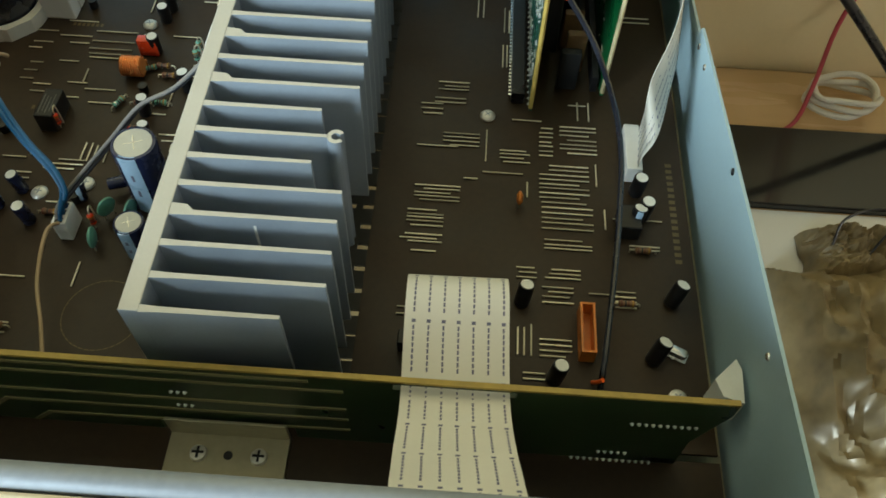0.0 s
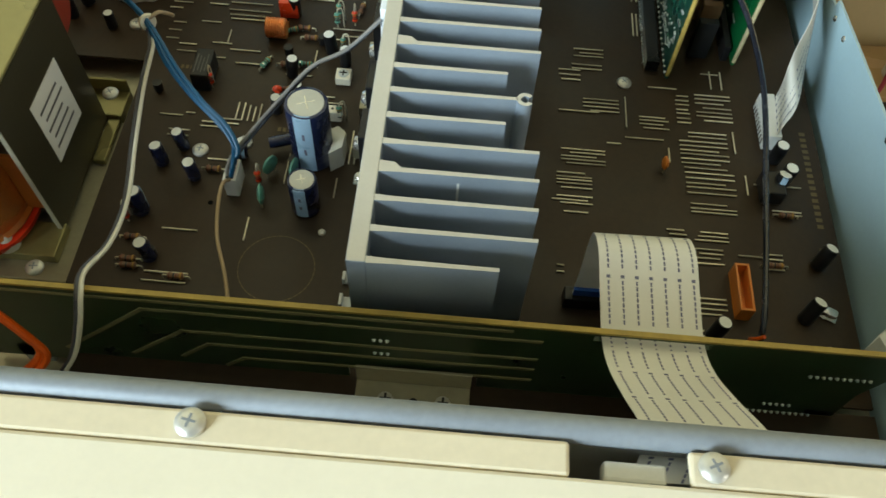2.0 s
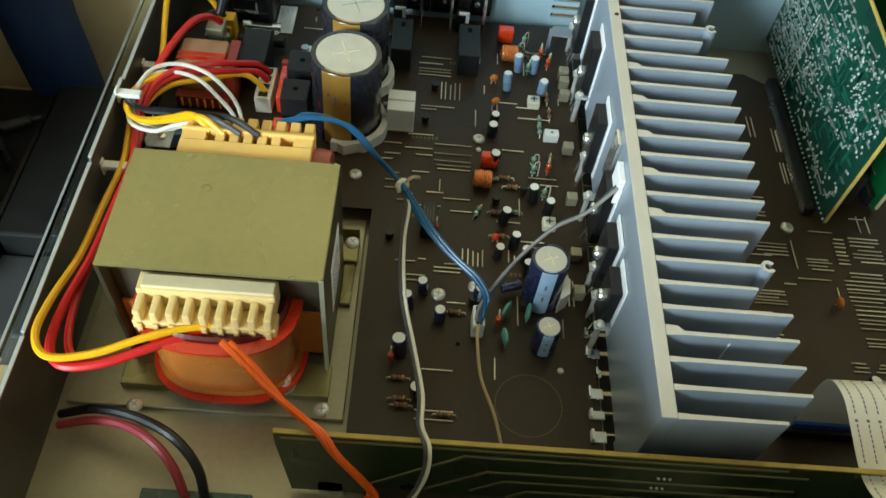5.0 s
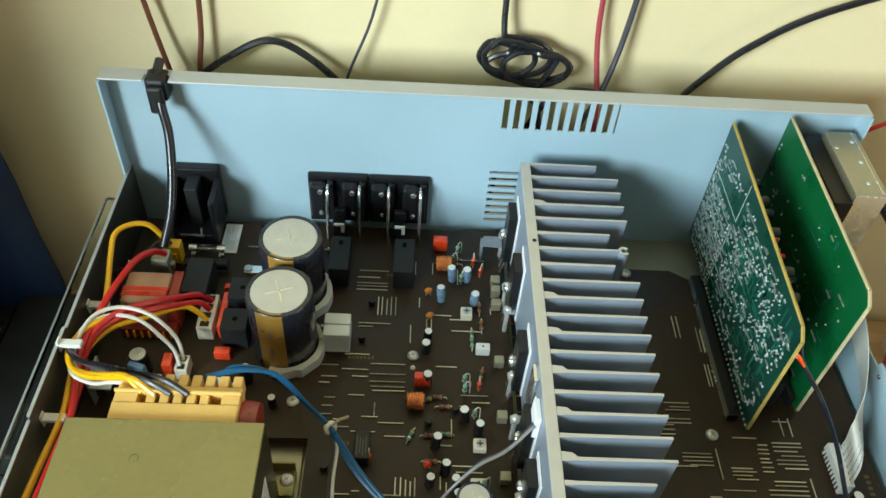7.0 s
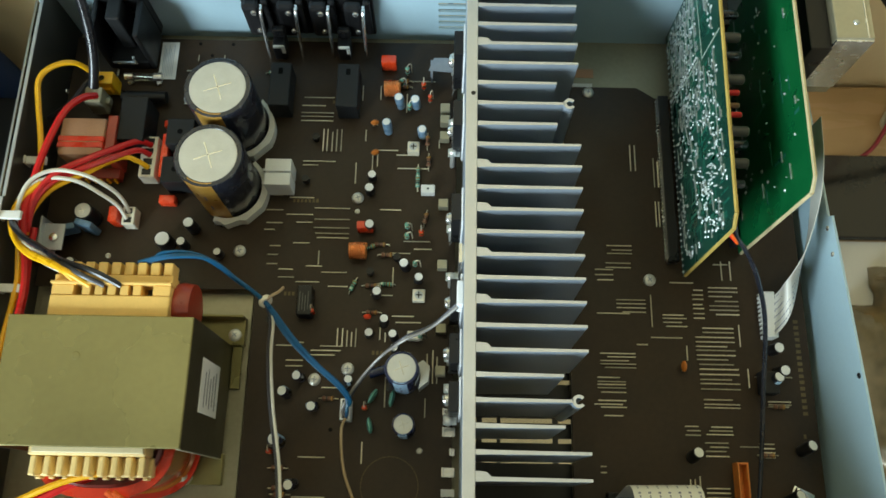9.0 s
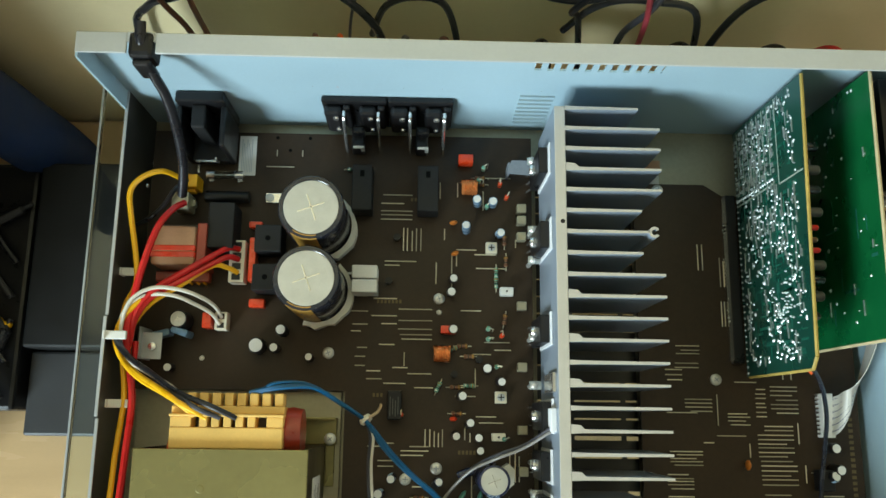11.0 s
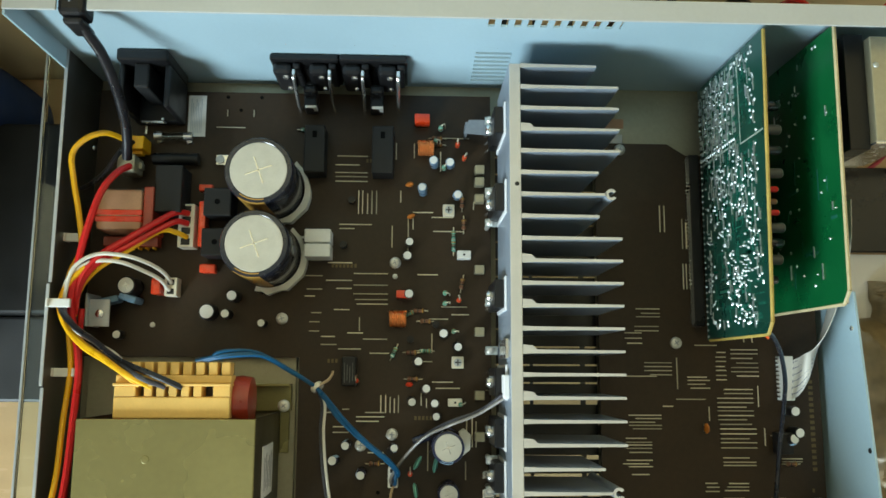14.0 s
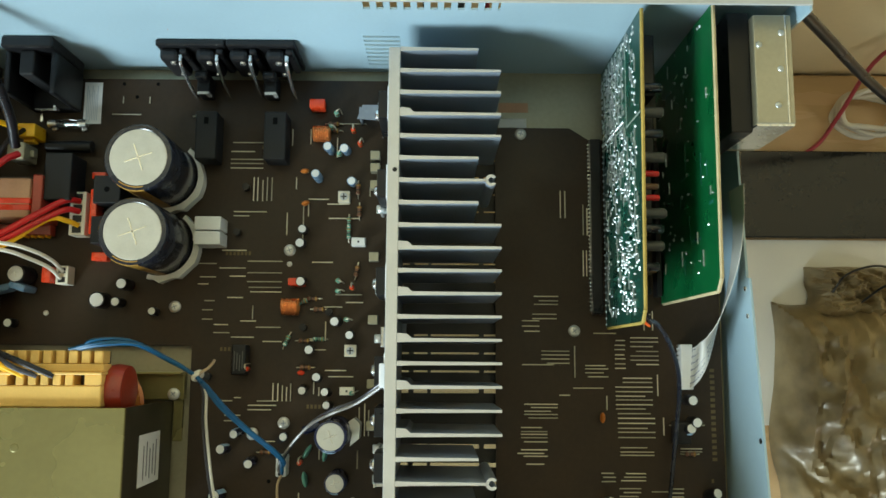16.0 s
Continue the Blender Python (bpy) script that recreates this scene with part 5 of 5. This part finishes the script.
orange = thing("socket", 52, 126.5, 0, "orange empty plug socket on the second board", "socket")
for a in ((-2.8, -1.9, -10.4, 10.4), (1.9, 2.8, -10.4, 10.4), (-1.9, 1.9, -10.4, -9.4), (-1.9, 1.9, 9.4, 10.4)):
    part("wall", B(*a, 0, 8, 0.2), ORANGE, orange)
part("floor", B(-1.9, 1.9, -9.4, 9.4, 0, 1.2), ORANGE, orange)
single("axial_part", lathe(bmesh.new(), [(0, -5), (2.4, -4.8), (2.6, 0), (2.4, 4.8), (0, 5)], 14, tip(0, 90, 20, 0, 0, 6)), NAVY, -136, 180, 0, "dark blue capacitor lying on its side", "capacitor", smooth=True)
for x, y in ((-113, 140), (-290, 243), (-152, 272)):
    single("glue_drop", lathe(bmesh.new(), [(1.6, 0), (1.3, 0.8), (0, 1.2)], 10), GLUE, x, y, 0, "small white glue drop on the board", "glue", "glue drops")
rr = random.Random(21)
for k in range(9):
    x, y = rr.uniform(-196, -112), rr.uniform(112, 370)
    if -160 < x < -150 and 150 < y < 166 or y < 140 and x > -150:
        continue
    t = single("transistor", lathe(bmesh.new(), [(2.0, 0.8), (2.1, 5), (0, 5.1)], 10), BLACK, x, y, 0, "tiny black plastic transistor on the main board", "transistor", "small transistors")
for x, y in ((-40 + 62, 300), (48, 320), (48, 300), (49, 282), (50, 268), (47, 256)):
    film_cap(x + 0.0 if x > 30 else 44, y, 9, 4, 22, TAN if y in (282, 268) else DGREY, "dark box capacitor between the upright boards")

# ---- wires ----
G = "wires of the bundle"
for k, (a, b2, r, ey) in enumerate(((0, 0, 0.95, 163), (2.6, -0.6, 0.95, 160), (-2.2, 1.6, 0.9, 157))):
    wire("wire", [(-249 + 3 * k, 222, 60), (-234 + a, 225 + b2, 62), (-218 + a, 225 + b2, 58), (-204 + a * 0.6, 217 + b2, 48), (-191 + a * 0.4, 208 + b2 * 0.5, 40), (-179 + a, 192 + b2, 33), (-167 + a, 180 + b2, 28), (-156 + a, 171 + b2, 25), (-149.5 + a * 0.5, 164 + b2, 20), (-150, ey, 15), (-151.5, ey - 1, 9)], r, W_BLU, "blue wire from the transformer to a white connector", "wire", "blue wires")
single("cable_tie", lathe(bmesh.new(), [(3.2, -1.3), (3.7, 0), (3.2, 1.3)], 14, tip(70, 0, 40, 0, 0, 0)), IVORY, -191, 209, 39, "cream cable tie round the blue wires", "cable tie", smooth=True)
wire("wire", [(-191, 209, 40), (-187, 211.5, 42), (-185, 213, 41), (-183.6, 215.5, 38), (-183.4, 217, 36)], 0.8, W_TAN, "short brown tail of the cable tie")
wire("wire", [(-190, 207, 38), (-187, 200, 36), (-188, 184, 30), (-186, 159, 25), (-180, 130, 28), (-176, 105, 38), (-176, 88, 48), (-173, 78, 52), (-173, 71, 46), (-177, 66, 34), (-183, 63, 24)], 0.8, W_WHT, "white wire running to the front over the upright board", "wire", "front pair")
wire("wire", [(-191.4, 208, 37.6), (-188.6, 200, 35.6), (-189.7, 184, 29.6), (-187.7, 159, 24.6), (-181.5, 130, 27.4), (-177.5, 105, 37.4), (-177.5, 88, 47.6), (-174.6, 78, 51.6), (-174.5, 71, 45.6), (-178.4, 66, 33.6), (-184.4, 63, 23.6)], 0.75, W_GRY, "grey wire running to the front over the upright board", "wire", "front pair")
wire("wire", [(-95, 206, 54), (-107, 197, 45), (-120, 192, 40), (-132, 185, 28), (-142, 175, 20), (-149, 165, 15), (-151, 159, 13), (-151.5, 156, 10)], 0.9, W_GRY, "grey sensor wire from the heatsink to a white connector", "wire", "sensor pair")
wire("wire", [(-95, 204, 55), (-108, 195.4, 46), (-121, 190, 41), (-133.4, 183.4, 29), (-143.4, 173.6, 21), (-150.4, 164, 16), (-152.6, 159, 13), (-152.6, 156, 10)], 0.8, W_SILV, "pale sensor wire from the heatsink to a white connector", "wire", "sensor pair")
wire("wire", [(-151, 155.6, 10), (-152.6, 148, 14), (-150.6, 129, 11), (-144.6, 113, 9), (-141.4, 102, 6), (-139, 92, 3)], 0.75, W_TAN, "thin tan wire running from the connector to the front")
single("sensor", B(-3, 0, -6, 6, 44, 60, 0.5), PAD, -92.4, 210, 0, "white sensor block on the heatsink with a bright clip", "sensor")
wire("wire", [(-300, 330, 24), (-304, 324, 32), (-310, 312, 37), (-316, 290, 38), (-320, 272, 36), (-323, 253, 34), (-321, 235, 30), (-318, 217, 30), (-319, 193, 30), (-320, 161, 32), (-322, 135, 36), (-321, 115, 38), (-314, 106, 39), (-300, 107, 40), (-286, 113, 41), (-273, 119, 42), (-262, 123, 43)], 1.9, W_RED, "thick red wire along the case wall", "wire", G)
wire("wire", [(-304, 346, 18), (-312, 347, 30), (-321, 342, 35), (-327, 333, 36), (-326, 319, 34), (-323, 298, 30), (-322, 282, 28), (-327, 269, 28), (-327, 254, 30), (-325, 235, 28), (-323, 217, 28), (-325, 190, 28), (-325, 161, 32), (-327, 135, 38), (-326, 117, 42), (-318, 107, 43.5), (-302, 109, 44), (-286, 116, 45), (-273, 121, 45.5), (-260, 124, 46)], 1.6, W_YEL, "yellow wire along the case wall", "wire", G)
wire("wire", [(-320, 250, 26), (-321, 232, 24), (-320, 212, 24), (-321, 180, 26), (-321, 145, 30), (-317, 120, 33), (-309, 110, 35), (-297, 110, 37), (-285, 115, 38.5), (-274, 120, 40), (-264, 124, 41)], 1.6, W_RED, "red wire along the case wall", "wire", G)
wire("wire", [(-302, 346, 16), (-306, 338, 24), (-312, 328, 24), (-320, 321, 22), (-328, 318, 18)], 1.4, W_BLK, "thin black earth wire to the case wall", "wire", G)
wire("wire", [(-270, 306, 11), (-275, 305, 18), (-284, 298, 24), (-296, 288, 31), (-309, 278, 35), (-318, 266, 35), (-322, 250, 30)], 1.7, W_RED, "red wire from a cream connector to the bundle", "wire", G)
wire("wire", [(-270, 300, 11), (-275, 300, 17), (-284, 294, 22), (-297, 284, 29), (-311, 274, 33), (-319, 262, 33), (-323, 247, 28)], 1.7, W_RED, "red wire from a cream connector to the bundle", "wire", G)
wire("wire", [(-270, 292, 11), (-275, 294, 16), (-283, 294, 20), (-299, 281, 26), (-312, 271, 30), (-321, 259, 29), (-324, 246, 26)], 1.5, W_YEL, "orange-yellow wire from a cream connector", "wire", G)
wire("wire", [(-278, 266, 9), (-280, 271, 18), (-286, 275, 26), (-296, 278, 34), (-310, 278, 38), (-321, 270, 39), (-325, 253, 37), (-321, 240, 36), (-308, 232, 38), (-294, 226, 48), (-284, 220, 58)], 1.1, W_WHT, "white wire arching from a small connector", "wire", G)
wire("wire", [(-279, 262, 9), (-282, 267, 16), (-289, 271, 23), (-300, 275, 32), (-314, 274, 36), (-324, 265, 37), (-327, 252, 35), (-323, 238, 35), (-309, 229, 40), (-296, 222, 52), (-286, 217, 60)], 1.1, W_WHT, "white wire arching from a small connector", "wire", G)
wire("wire", [(-316, 272, 36), (-324, 262, 37), (-327, 252, 37), (-322, 239, 39), (-310, 229, 46), (-295, 222, 56), (-280, 215, 66), (-269, 209, 63)], 1.5, W_YEL, "yellow wire to the back of the transformer", "wire", G)
wire("wire", [(-318, 268, 34), (-325, 260, 35), (-328, 251, 36), (-323, 240, 38), (-311, 231, 45), (-297, 224, 55), (-284, 217, 65), (-275, 210, 63)], 1.5, W_YEL, "yellow wire to the back of the transformer", "wire", G)
wire("wire", [(-327, 262, 30), (-327, 250, 37), (-317, 240, 43), (-303, 232, 51), (-286, 222, 61), (-267, 215, 67), (-254, 209, 64)], 1.5, W_BLK, "black wire to the back of the transformer", "wire", G)
wire("wire", [(-325, 262, 30), (-325, 249, 37), (-314, 238, 44), (-300, 230, 52), (-288, 222, 60), (-274, 214, 67), (-262, 209, 64)], 1.3, W_GRY, "grey wire to the back of the transformer", "wire", G)
wire("wire", [(-254, 116, 48), (-246, 110, 46), (-238, 103, 44), (-226, 93, 46), (-214, 82, 51.5), (-207, 76, 46), (-197, 72, 32), (-193, 69, 24), (-201, 64, 16), (-214, 60, 8)], 1.5, W_ORG, "orange wire from the transformer over the upright board", "wire", "orange wires")
wire("wire", [(-251, 116, 48), (-243, 110, 46), (-235, 103, 43), (-224, 91, 46), (-212, 81.5, 51), (-205, 75, 45), (-195, 71, 31), (-191, 68, 23), (-199, 63, 15), (-211, 59, 8)], 1.4, W_ORG, "orange wire from the transformer over the upright board", "wire", "orange wires")
wire("wire", [(-325, 100, -4), (-307, 98, 8), (-293, 95, 12), (-280, 88, 14), (-271, 80, 8), (-267, 73, -4)], 1.9, W_VIO, "dark red wire near the front", "wire", "front supply wires")
wire("wire", [(-325, 104, -2), (-307, 102, 10), (-289, 98, 14), (-272, 90, 15), (-262, 81, 8), (-259, 73, -4)], 2.0, W_BLK, "black wire near the front", "wire", "front supply wires")
sub = thing("small_board", -263, 68, -11.6, "small green board on the bottom plate near the front", "circuit board")
part("substrate", B(-22, 22, -8, 8, 0, 7.6, 0.3), GREEN, sub)
for x in (-14, -4, 4, 12):
    part("post", lathe(bmesh.new(), [(1.5, 7.6), (1.5, 12), (0, 12)], 10, tip(x=x, y=2)), BLACK, sub)
wire("cable", [(34, 240, 76), (38, 238, 66), (45, 236, 56), (53, 228, 46), (62, 214, 30), (66, 200, 18), (65.5, 180, 12), (64, 163, 10), (60.5, 137, 10), (57, 113, 9), (56, 104, 3)], 1.2, SLATE, "dark grey shielded cable across the second board", "cable")
for dx, m in ((0, W_RED), (1.6, W_ORG)):
    wire("wire", [(31.6, 240, 70 + dx), (34, 237, 70 + dx), (38, 235, 66)], 0.7, m, "short red wire at the end of the shielded cable", "wire", "cable ends")
wire("wire", [(54, 108, 0.4), (54.5, 106, 5), (56, 105, 9)], 0.8, W_ORG, "short orange wire end by the upright board")

for x, y, z in ((-327, 289, 25), (-327, 252, 40), (-327, 216, 28)):
    c = thing("wire_clip", x, y, z, "white plastic wire clip on the case wall", "clip", "wire clips")
    part("saddle", B(-5.5, 6.5, -2.3, 2.3, -1.2, 1.2, 0.5), WHITE, c)
    part("stem", B(-5.5, -4.2, -2.2, 2.2, -5, 3, 0.4), WHITE, c)


# ---- ribbon cables ----
def ribbon(label, pts, half, marks, shift=(0, 0), steps=8):
    """A flat cable along a path of (x, y, z) with a direction across it, printed with rows of dashes."""
    t = thing("ribbon_cable", 0, 0, 0, label, "ribbon cable")
    path = spline([p[:3] for p in pts], steps)
    across = [Vector(q) for q in spline([p[3:] for p in pts], steps)]
    bm = bmesh.new()
    rows = []
    for i, p in enumerate(path):
        d = (path[min(i + 1, len(path) - 1)] - path[max(i - 1, 0)]).normalized()
        a = across[i].normalized()
        nrm = d.cross(a).normalized() * 0.15
        rows.append([bm.verts.new((p + a * s * half + nrm * n) * K) for s, n in ((-1, -1), (1, -1), (1, 1), (-1, 1))])
    for a, b in zip(rows, rows[1:]):
        for k in range(4):
            bm.faces.new((a[k], a[(k + 1) % 4], b[(k + 1) % 4], b[k]))
    bm.faces.new(rows[0])
    bm.faces.new(rows[-1])
    part("tape", bm, FLAT, t, "", True)
    bm = bmesh.new()
    dist = 0.0
    for i in range(len(path) - 1):
        p, q = path[i], path[i + 1]
        length = (q - p).length
        d = (q - p).normalized()
        # dashes in groups of eight with a wide dot before each group
        n0, n1 = math.ceil(dist / 1.9), math.ceil((dist + length) / 1.9)
        for n in range(n0, n1):
            if n % 10 == 9:
                continue
            a = across[i].normalized()
            nrm = d.cross(a).normalized() * 0.19
            w, l = (0.62, 1.1) if n % 10 == 0 else (0.30, 1.45)
            c = p + d * (n * 1.9 - dist) + nrm
            for k in range(marks):
                e = c + a * ((k + 0.62) / marks * 2 - 1) * half
                bm.faces.new([bm.verts.new((e + a * x * w + d * y) * K) for x, y in ((-1, 0), (1, 0), (1, l), (-1, l))])
        dist += length
    tagged(part("print", bm, INK, t, "rows of dark dashes"), kind="stuff")
    return t


X = (1, 0.02, 0)
ribbon("white ribbon cable arching over the upright board, printed with dashes", [(2, 118, 8, *X), (3, 121, 18, *X), (3.5, 124, 32, *X), (3.4, 122, 43, *X), (3.6, 112, 48.5, *X), (4, 97, 46.6, *X), (4.6, 81.8, 44.4, *X), (5, 70, 49.5, *X), (5.4, 56, 63, *X), (6, 44, 76, *X), (6, 36, 84, *X), (2, 28, 92, *X), (-2, 21, 96, *X)], 16.2, 7)
fsock = thing("ribbon_socket", 2, 118, 0, "dark ribbon socket with a blue stiffener", "connector")
part("housing", B(-19, 19, -3, 3, 0, 7, 0.5), BLACK, fsock)
part("stiffener", B(-16, 16, -1, 0.4, 7, 11), BLUEP, fsock, "blue stiffening strip")
ribbon("white ribbon cable rising beside the case wall to the tuner", [(76, 214, 9, 0.1, 1, 0), (77, 216, 16, 0.05, 1, 0.15), (80, 223, 24, -0.25, 0.6, 0.7), (85, 238, 29, -0.3, 0.1, 0.95), (90, 254, 32, -0.25, 0, 1), (93, 271, 36, -0.15, 0, 1), (94, 290, 40, -0.1, 0, 1), (93, 310, 42, 0, 0, 1)], 11.0, 6)
fs2 = thing("ribbon_socket", 73, 214.5, 0, "white ribbon socket on the second board", "connector")
part("housing", B(-2.6, 4, -12.6, 12.6, 0, 9, 0.5), WHITE, fs2)
for i in range(10):
    part("contact", B(-3.2, -2.6, -11 + i * 2.4, -10 + i * 2.4, 1, 5), BRIGHT, fs2)
bk = thing("front_bracket", -70.5, 78, -2, "yellowed metal bracket with two screws behind the front", "bracket")
part("plate", B(-20.5, 20.5, -14, 2, 0, 2, 0.3), FLOORPLATE, bk)
part("upright", B(-20.5, 20.5, 0.8, 2, 2, 13, 0.3), FLOORPLATE, bk)
for x in (-9.5, 11):
    part("screw", lathe(bmesh.new(), [(3.0, 2), (2.7, 3.4), (0, 3.8)], 16, tip(x=x, y=-6)), SCREWM, bk)
    part("cross_slot", box(B(-2.0, 2.0, -0.4, 0.4, 3.4, 3.95), -0.4, 0.4, -2.0, 2.0, 3.41, 3.96), BLACK, bk).location = (x * K, -6 * K, 0)
part("hole", lathe(bmesh.new(), [(1.6, 2.0), (1.6, 2.1), (0, 2.1)], 12, tip(x=0.5, y=-6)), BLACK, bk)

# ---- cables behind the amplifier ----
C = "cables behind the amplifier"
wire("cable", [(-345, 432, -140), (-335, 434, 20), (-318, 434, 60), (-299, 434, 71), (-275, 434, 90), (-247, 434, 105), (-222, 433, 94), (-196, 426, 70), (-186, 420, 40), (-184, 394, 24)], 2.3, W_BLK, "black audio cable arching behind the back panel", "cable", C)
wire("cable", [(-330, 438, 240), (-318, 436, 130), (-308, 432, 70), (-300, 430, 20), (-296, 412, -100), (-294, 410, -149)], 1.7, W_BRN, "brown cable hanging along the wall", "cable", C)
wire("cable", [(-281, 438, 240), (-286, 436, 120), (-292, 432, 66), (-290, 430, -60), (-288, 410, -149)], 1.7, W_BRN, "brown cable hanging along the wall", "cable", C)
wire("cable", [(-170, 438, 190), (-184, 436, 124), (-202, 434, 72), (-210, 430, 0), (-214, 410, -149)], 0.9, W_GRY, "thin grey cable hanging along the wall", "cable", C)
wire("cable", [(-194, 430, 40), (-185, 432, 70), (-168, 434, 77), (-152, 432, 71), (-144, 420, 45), (-142, 394, 28)], 2.0, W_BLK, "black cable looping behind the back panel", "cable", C)
wire("cable", [(-50, 438, 220), (-49, 436, 128), (-42, 426, 76), (-40, 420, 40), (-40, 396, 22)], 1.7, W_VIO, "dusky red cable coming down to the back panel", "cable", C)
wire("cable", [(-26, 438, 220), (-31, 436, 130), (-40, 428, 84), (-52, 425, 50), (-56, 396, 24)], 1.9, W_GRY, "grey cable coming down to the back panel", "cable", C)
wire("cable", [(160, 438, 172), (82, 434, 143), (46, 434, 118), (26, 434, 96), (10, 432, 72), (0, 420, 40), (-4, 396, 24)], 2.2, W_BLK, "black cable slanting down to the back panel", "cable", C)
wire("cable", [(-84, 430, 50), (-72, 432, 72), (-57, 434, 79), (-38, 434, 78), (-14, 432, 72), (-6, 420, 40), (-6, 394, 28)], 2.0, W_BLK, "black cable looping behind the back panel", "cable", C)
loop = [(-106, 438, 230), (-106, 436, 140), (-105, 432, 118)]
lr = random.Random(6)
for k in range(50):
    a = radians(110 - 31 * k)
    turn_no = k // 12
    ox, oz, rx, rz = ((-6, 3, 22, 14), (2, -2, 26, 11), (-10, 4, 16, 12), (6, -1, 20, 12), (-2, 1, 24, 9))[turn_no]
    loop.append((-90 + ox + (rx + lr.uniform(-1, 1)) * math.cos(a), 434 - 1.6 * turn_no, 99 + oz + (rz + lr.uniform(-1, 1)) * math.sin(a)))
loop += [(-84, 426, 80), (-78, 430, 66), (-74, 412, 40), (-72, 396, 30)]
single("coiled_cable", tube(bmesh.new(), loop, 1.9, 8, 3), W_BLK, 0, 0, 0, "black cable gathered in a small coil on the wall", "cable", C, smooth=True)
wire("cable", [(96, 397, 92), (112, 401, 76), (130, 402, 54), (160, 400, 21), (200, 396, -22), (250, 392, -72), (300, 388, -122), (335, 384, -143), (400, 380, -146)], 3.3, W_BLK, "thick black cable running down from the back panel to the table", "cable", C, 12)
wire("cable", [(200, 368, -147), (228, 384, -146), (240, 405, -130), (252, 436, -90), (266, 434, -20), (285, 436, 90)], 1.6, W_VIO, "dusky red wire rising along the wall", "cable", C)
wire("cable", [(104, 400, 40), (118, 418, 50), (140, 430, 60), (170, 426, 90), (200, 432, 150)], 1.4, W_RED, "thin red wire behind the tuner", "cable", C)
for x, m, n in ((-226, W_BRN, "brown"), (-212, W_ORG, "orange"), (-175, W_GRY, "grey"), (-153, W_BRN, "brown"), (-97, W_BLK, "black"), (-17, W_BLK, "black"), (38, W_BLK, "black"), (70, W_RED, "red")):
    wire("cable", [(x - 4, 436, -40), (x - 2, 432, 10), (x, 424, 48), (x + 3, 412, 62), (x + 2, 398, 56), (x, 393.4, 50)], 1.8, m, n + " lead plugged into the back panel", "cable", "leads at the back panel")
coil = []
for k in range(40):
    a = radians(27 * k)
    coil.append((265 + (26 + 4 * math.sin(k * 0.9)) * math.cos(a), 408 + (16 + 3 * math.cos(k * 1.3)) * math.sin(a), -145 + 0.35 * k))
single("coiled_cable", tube(bmesh.new(), coil, 2.2, 8, 3), W_WHT, 0, 0, 0, "white cable gathered in a coil on the table", "cable", C, smooth=True)
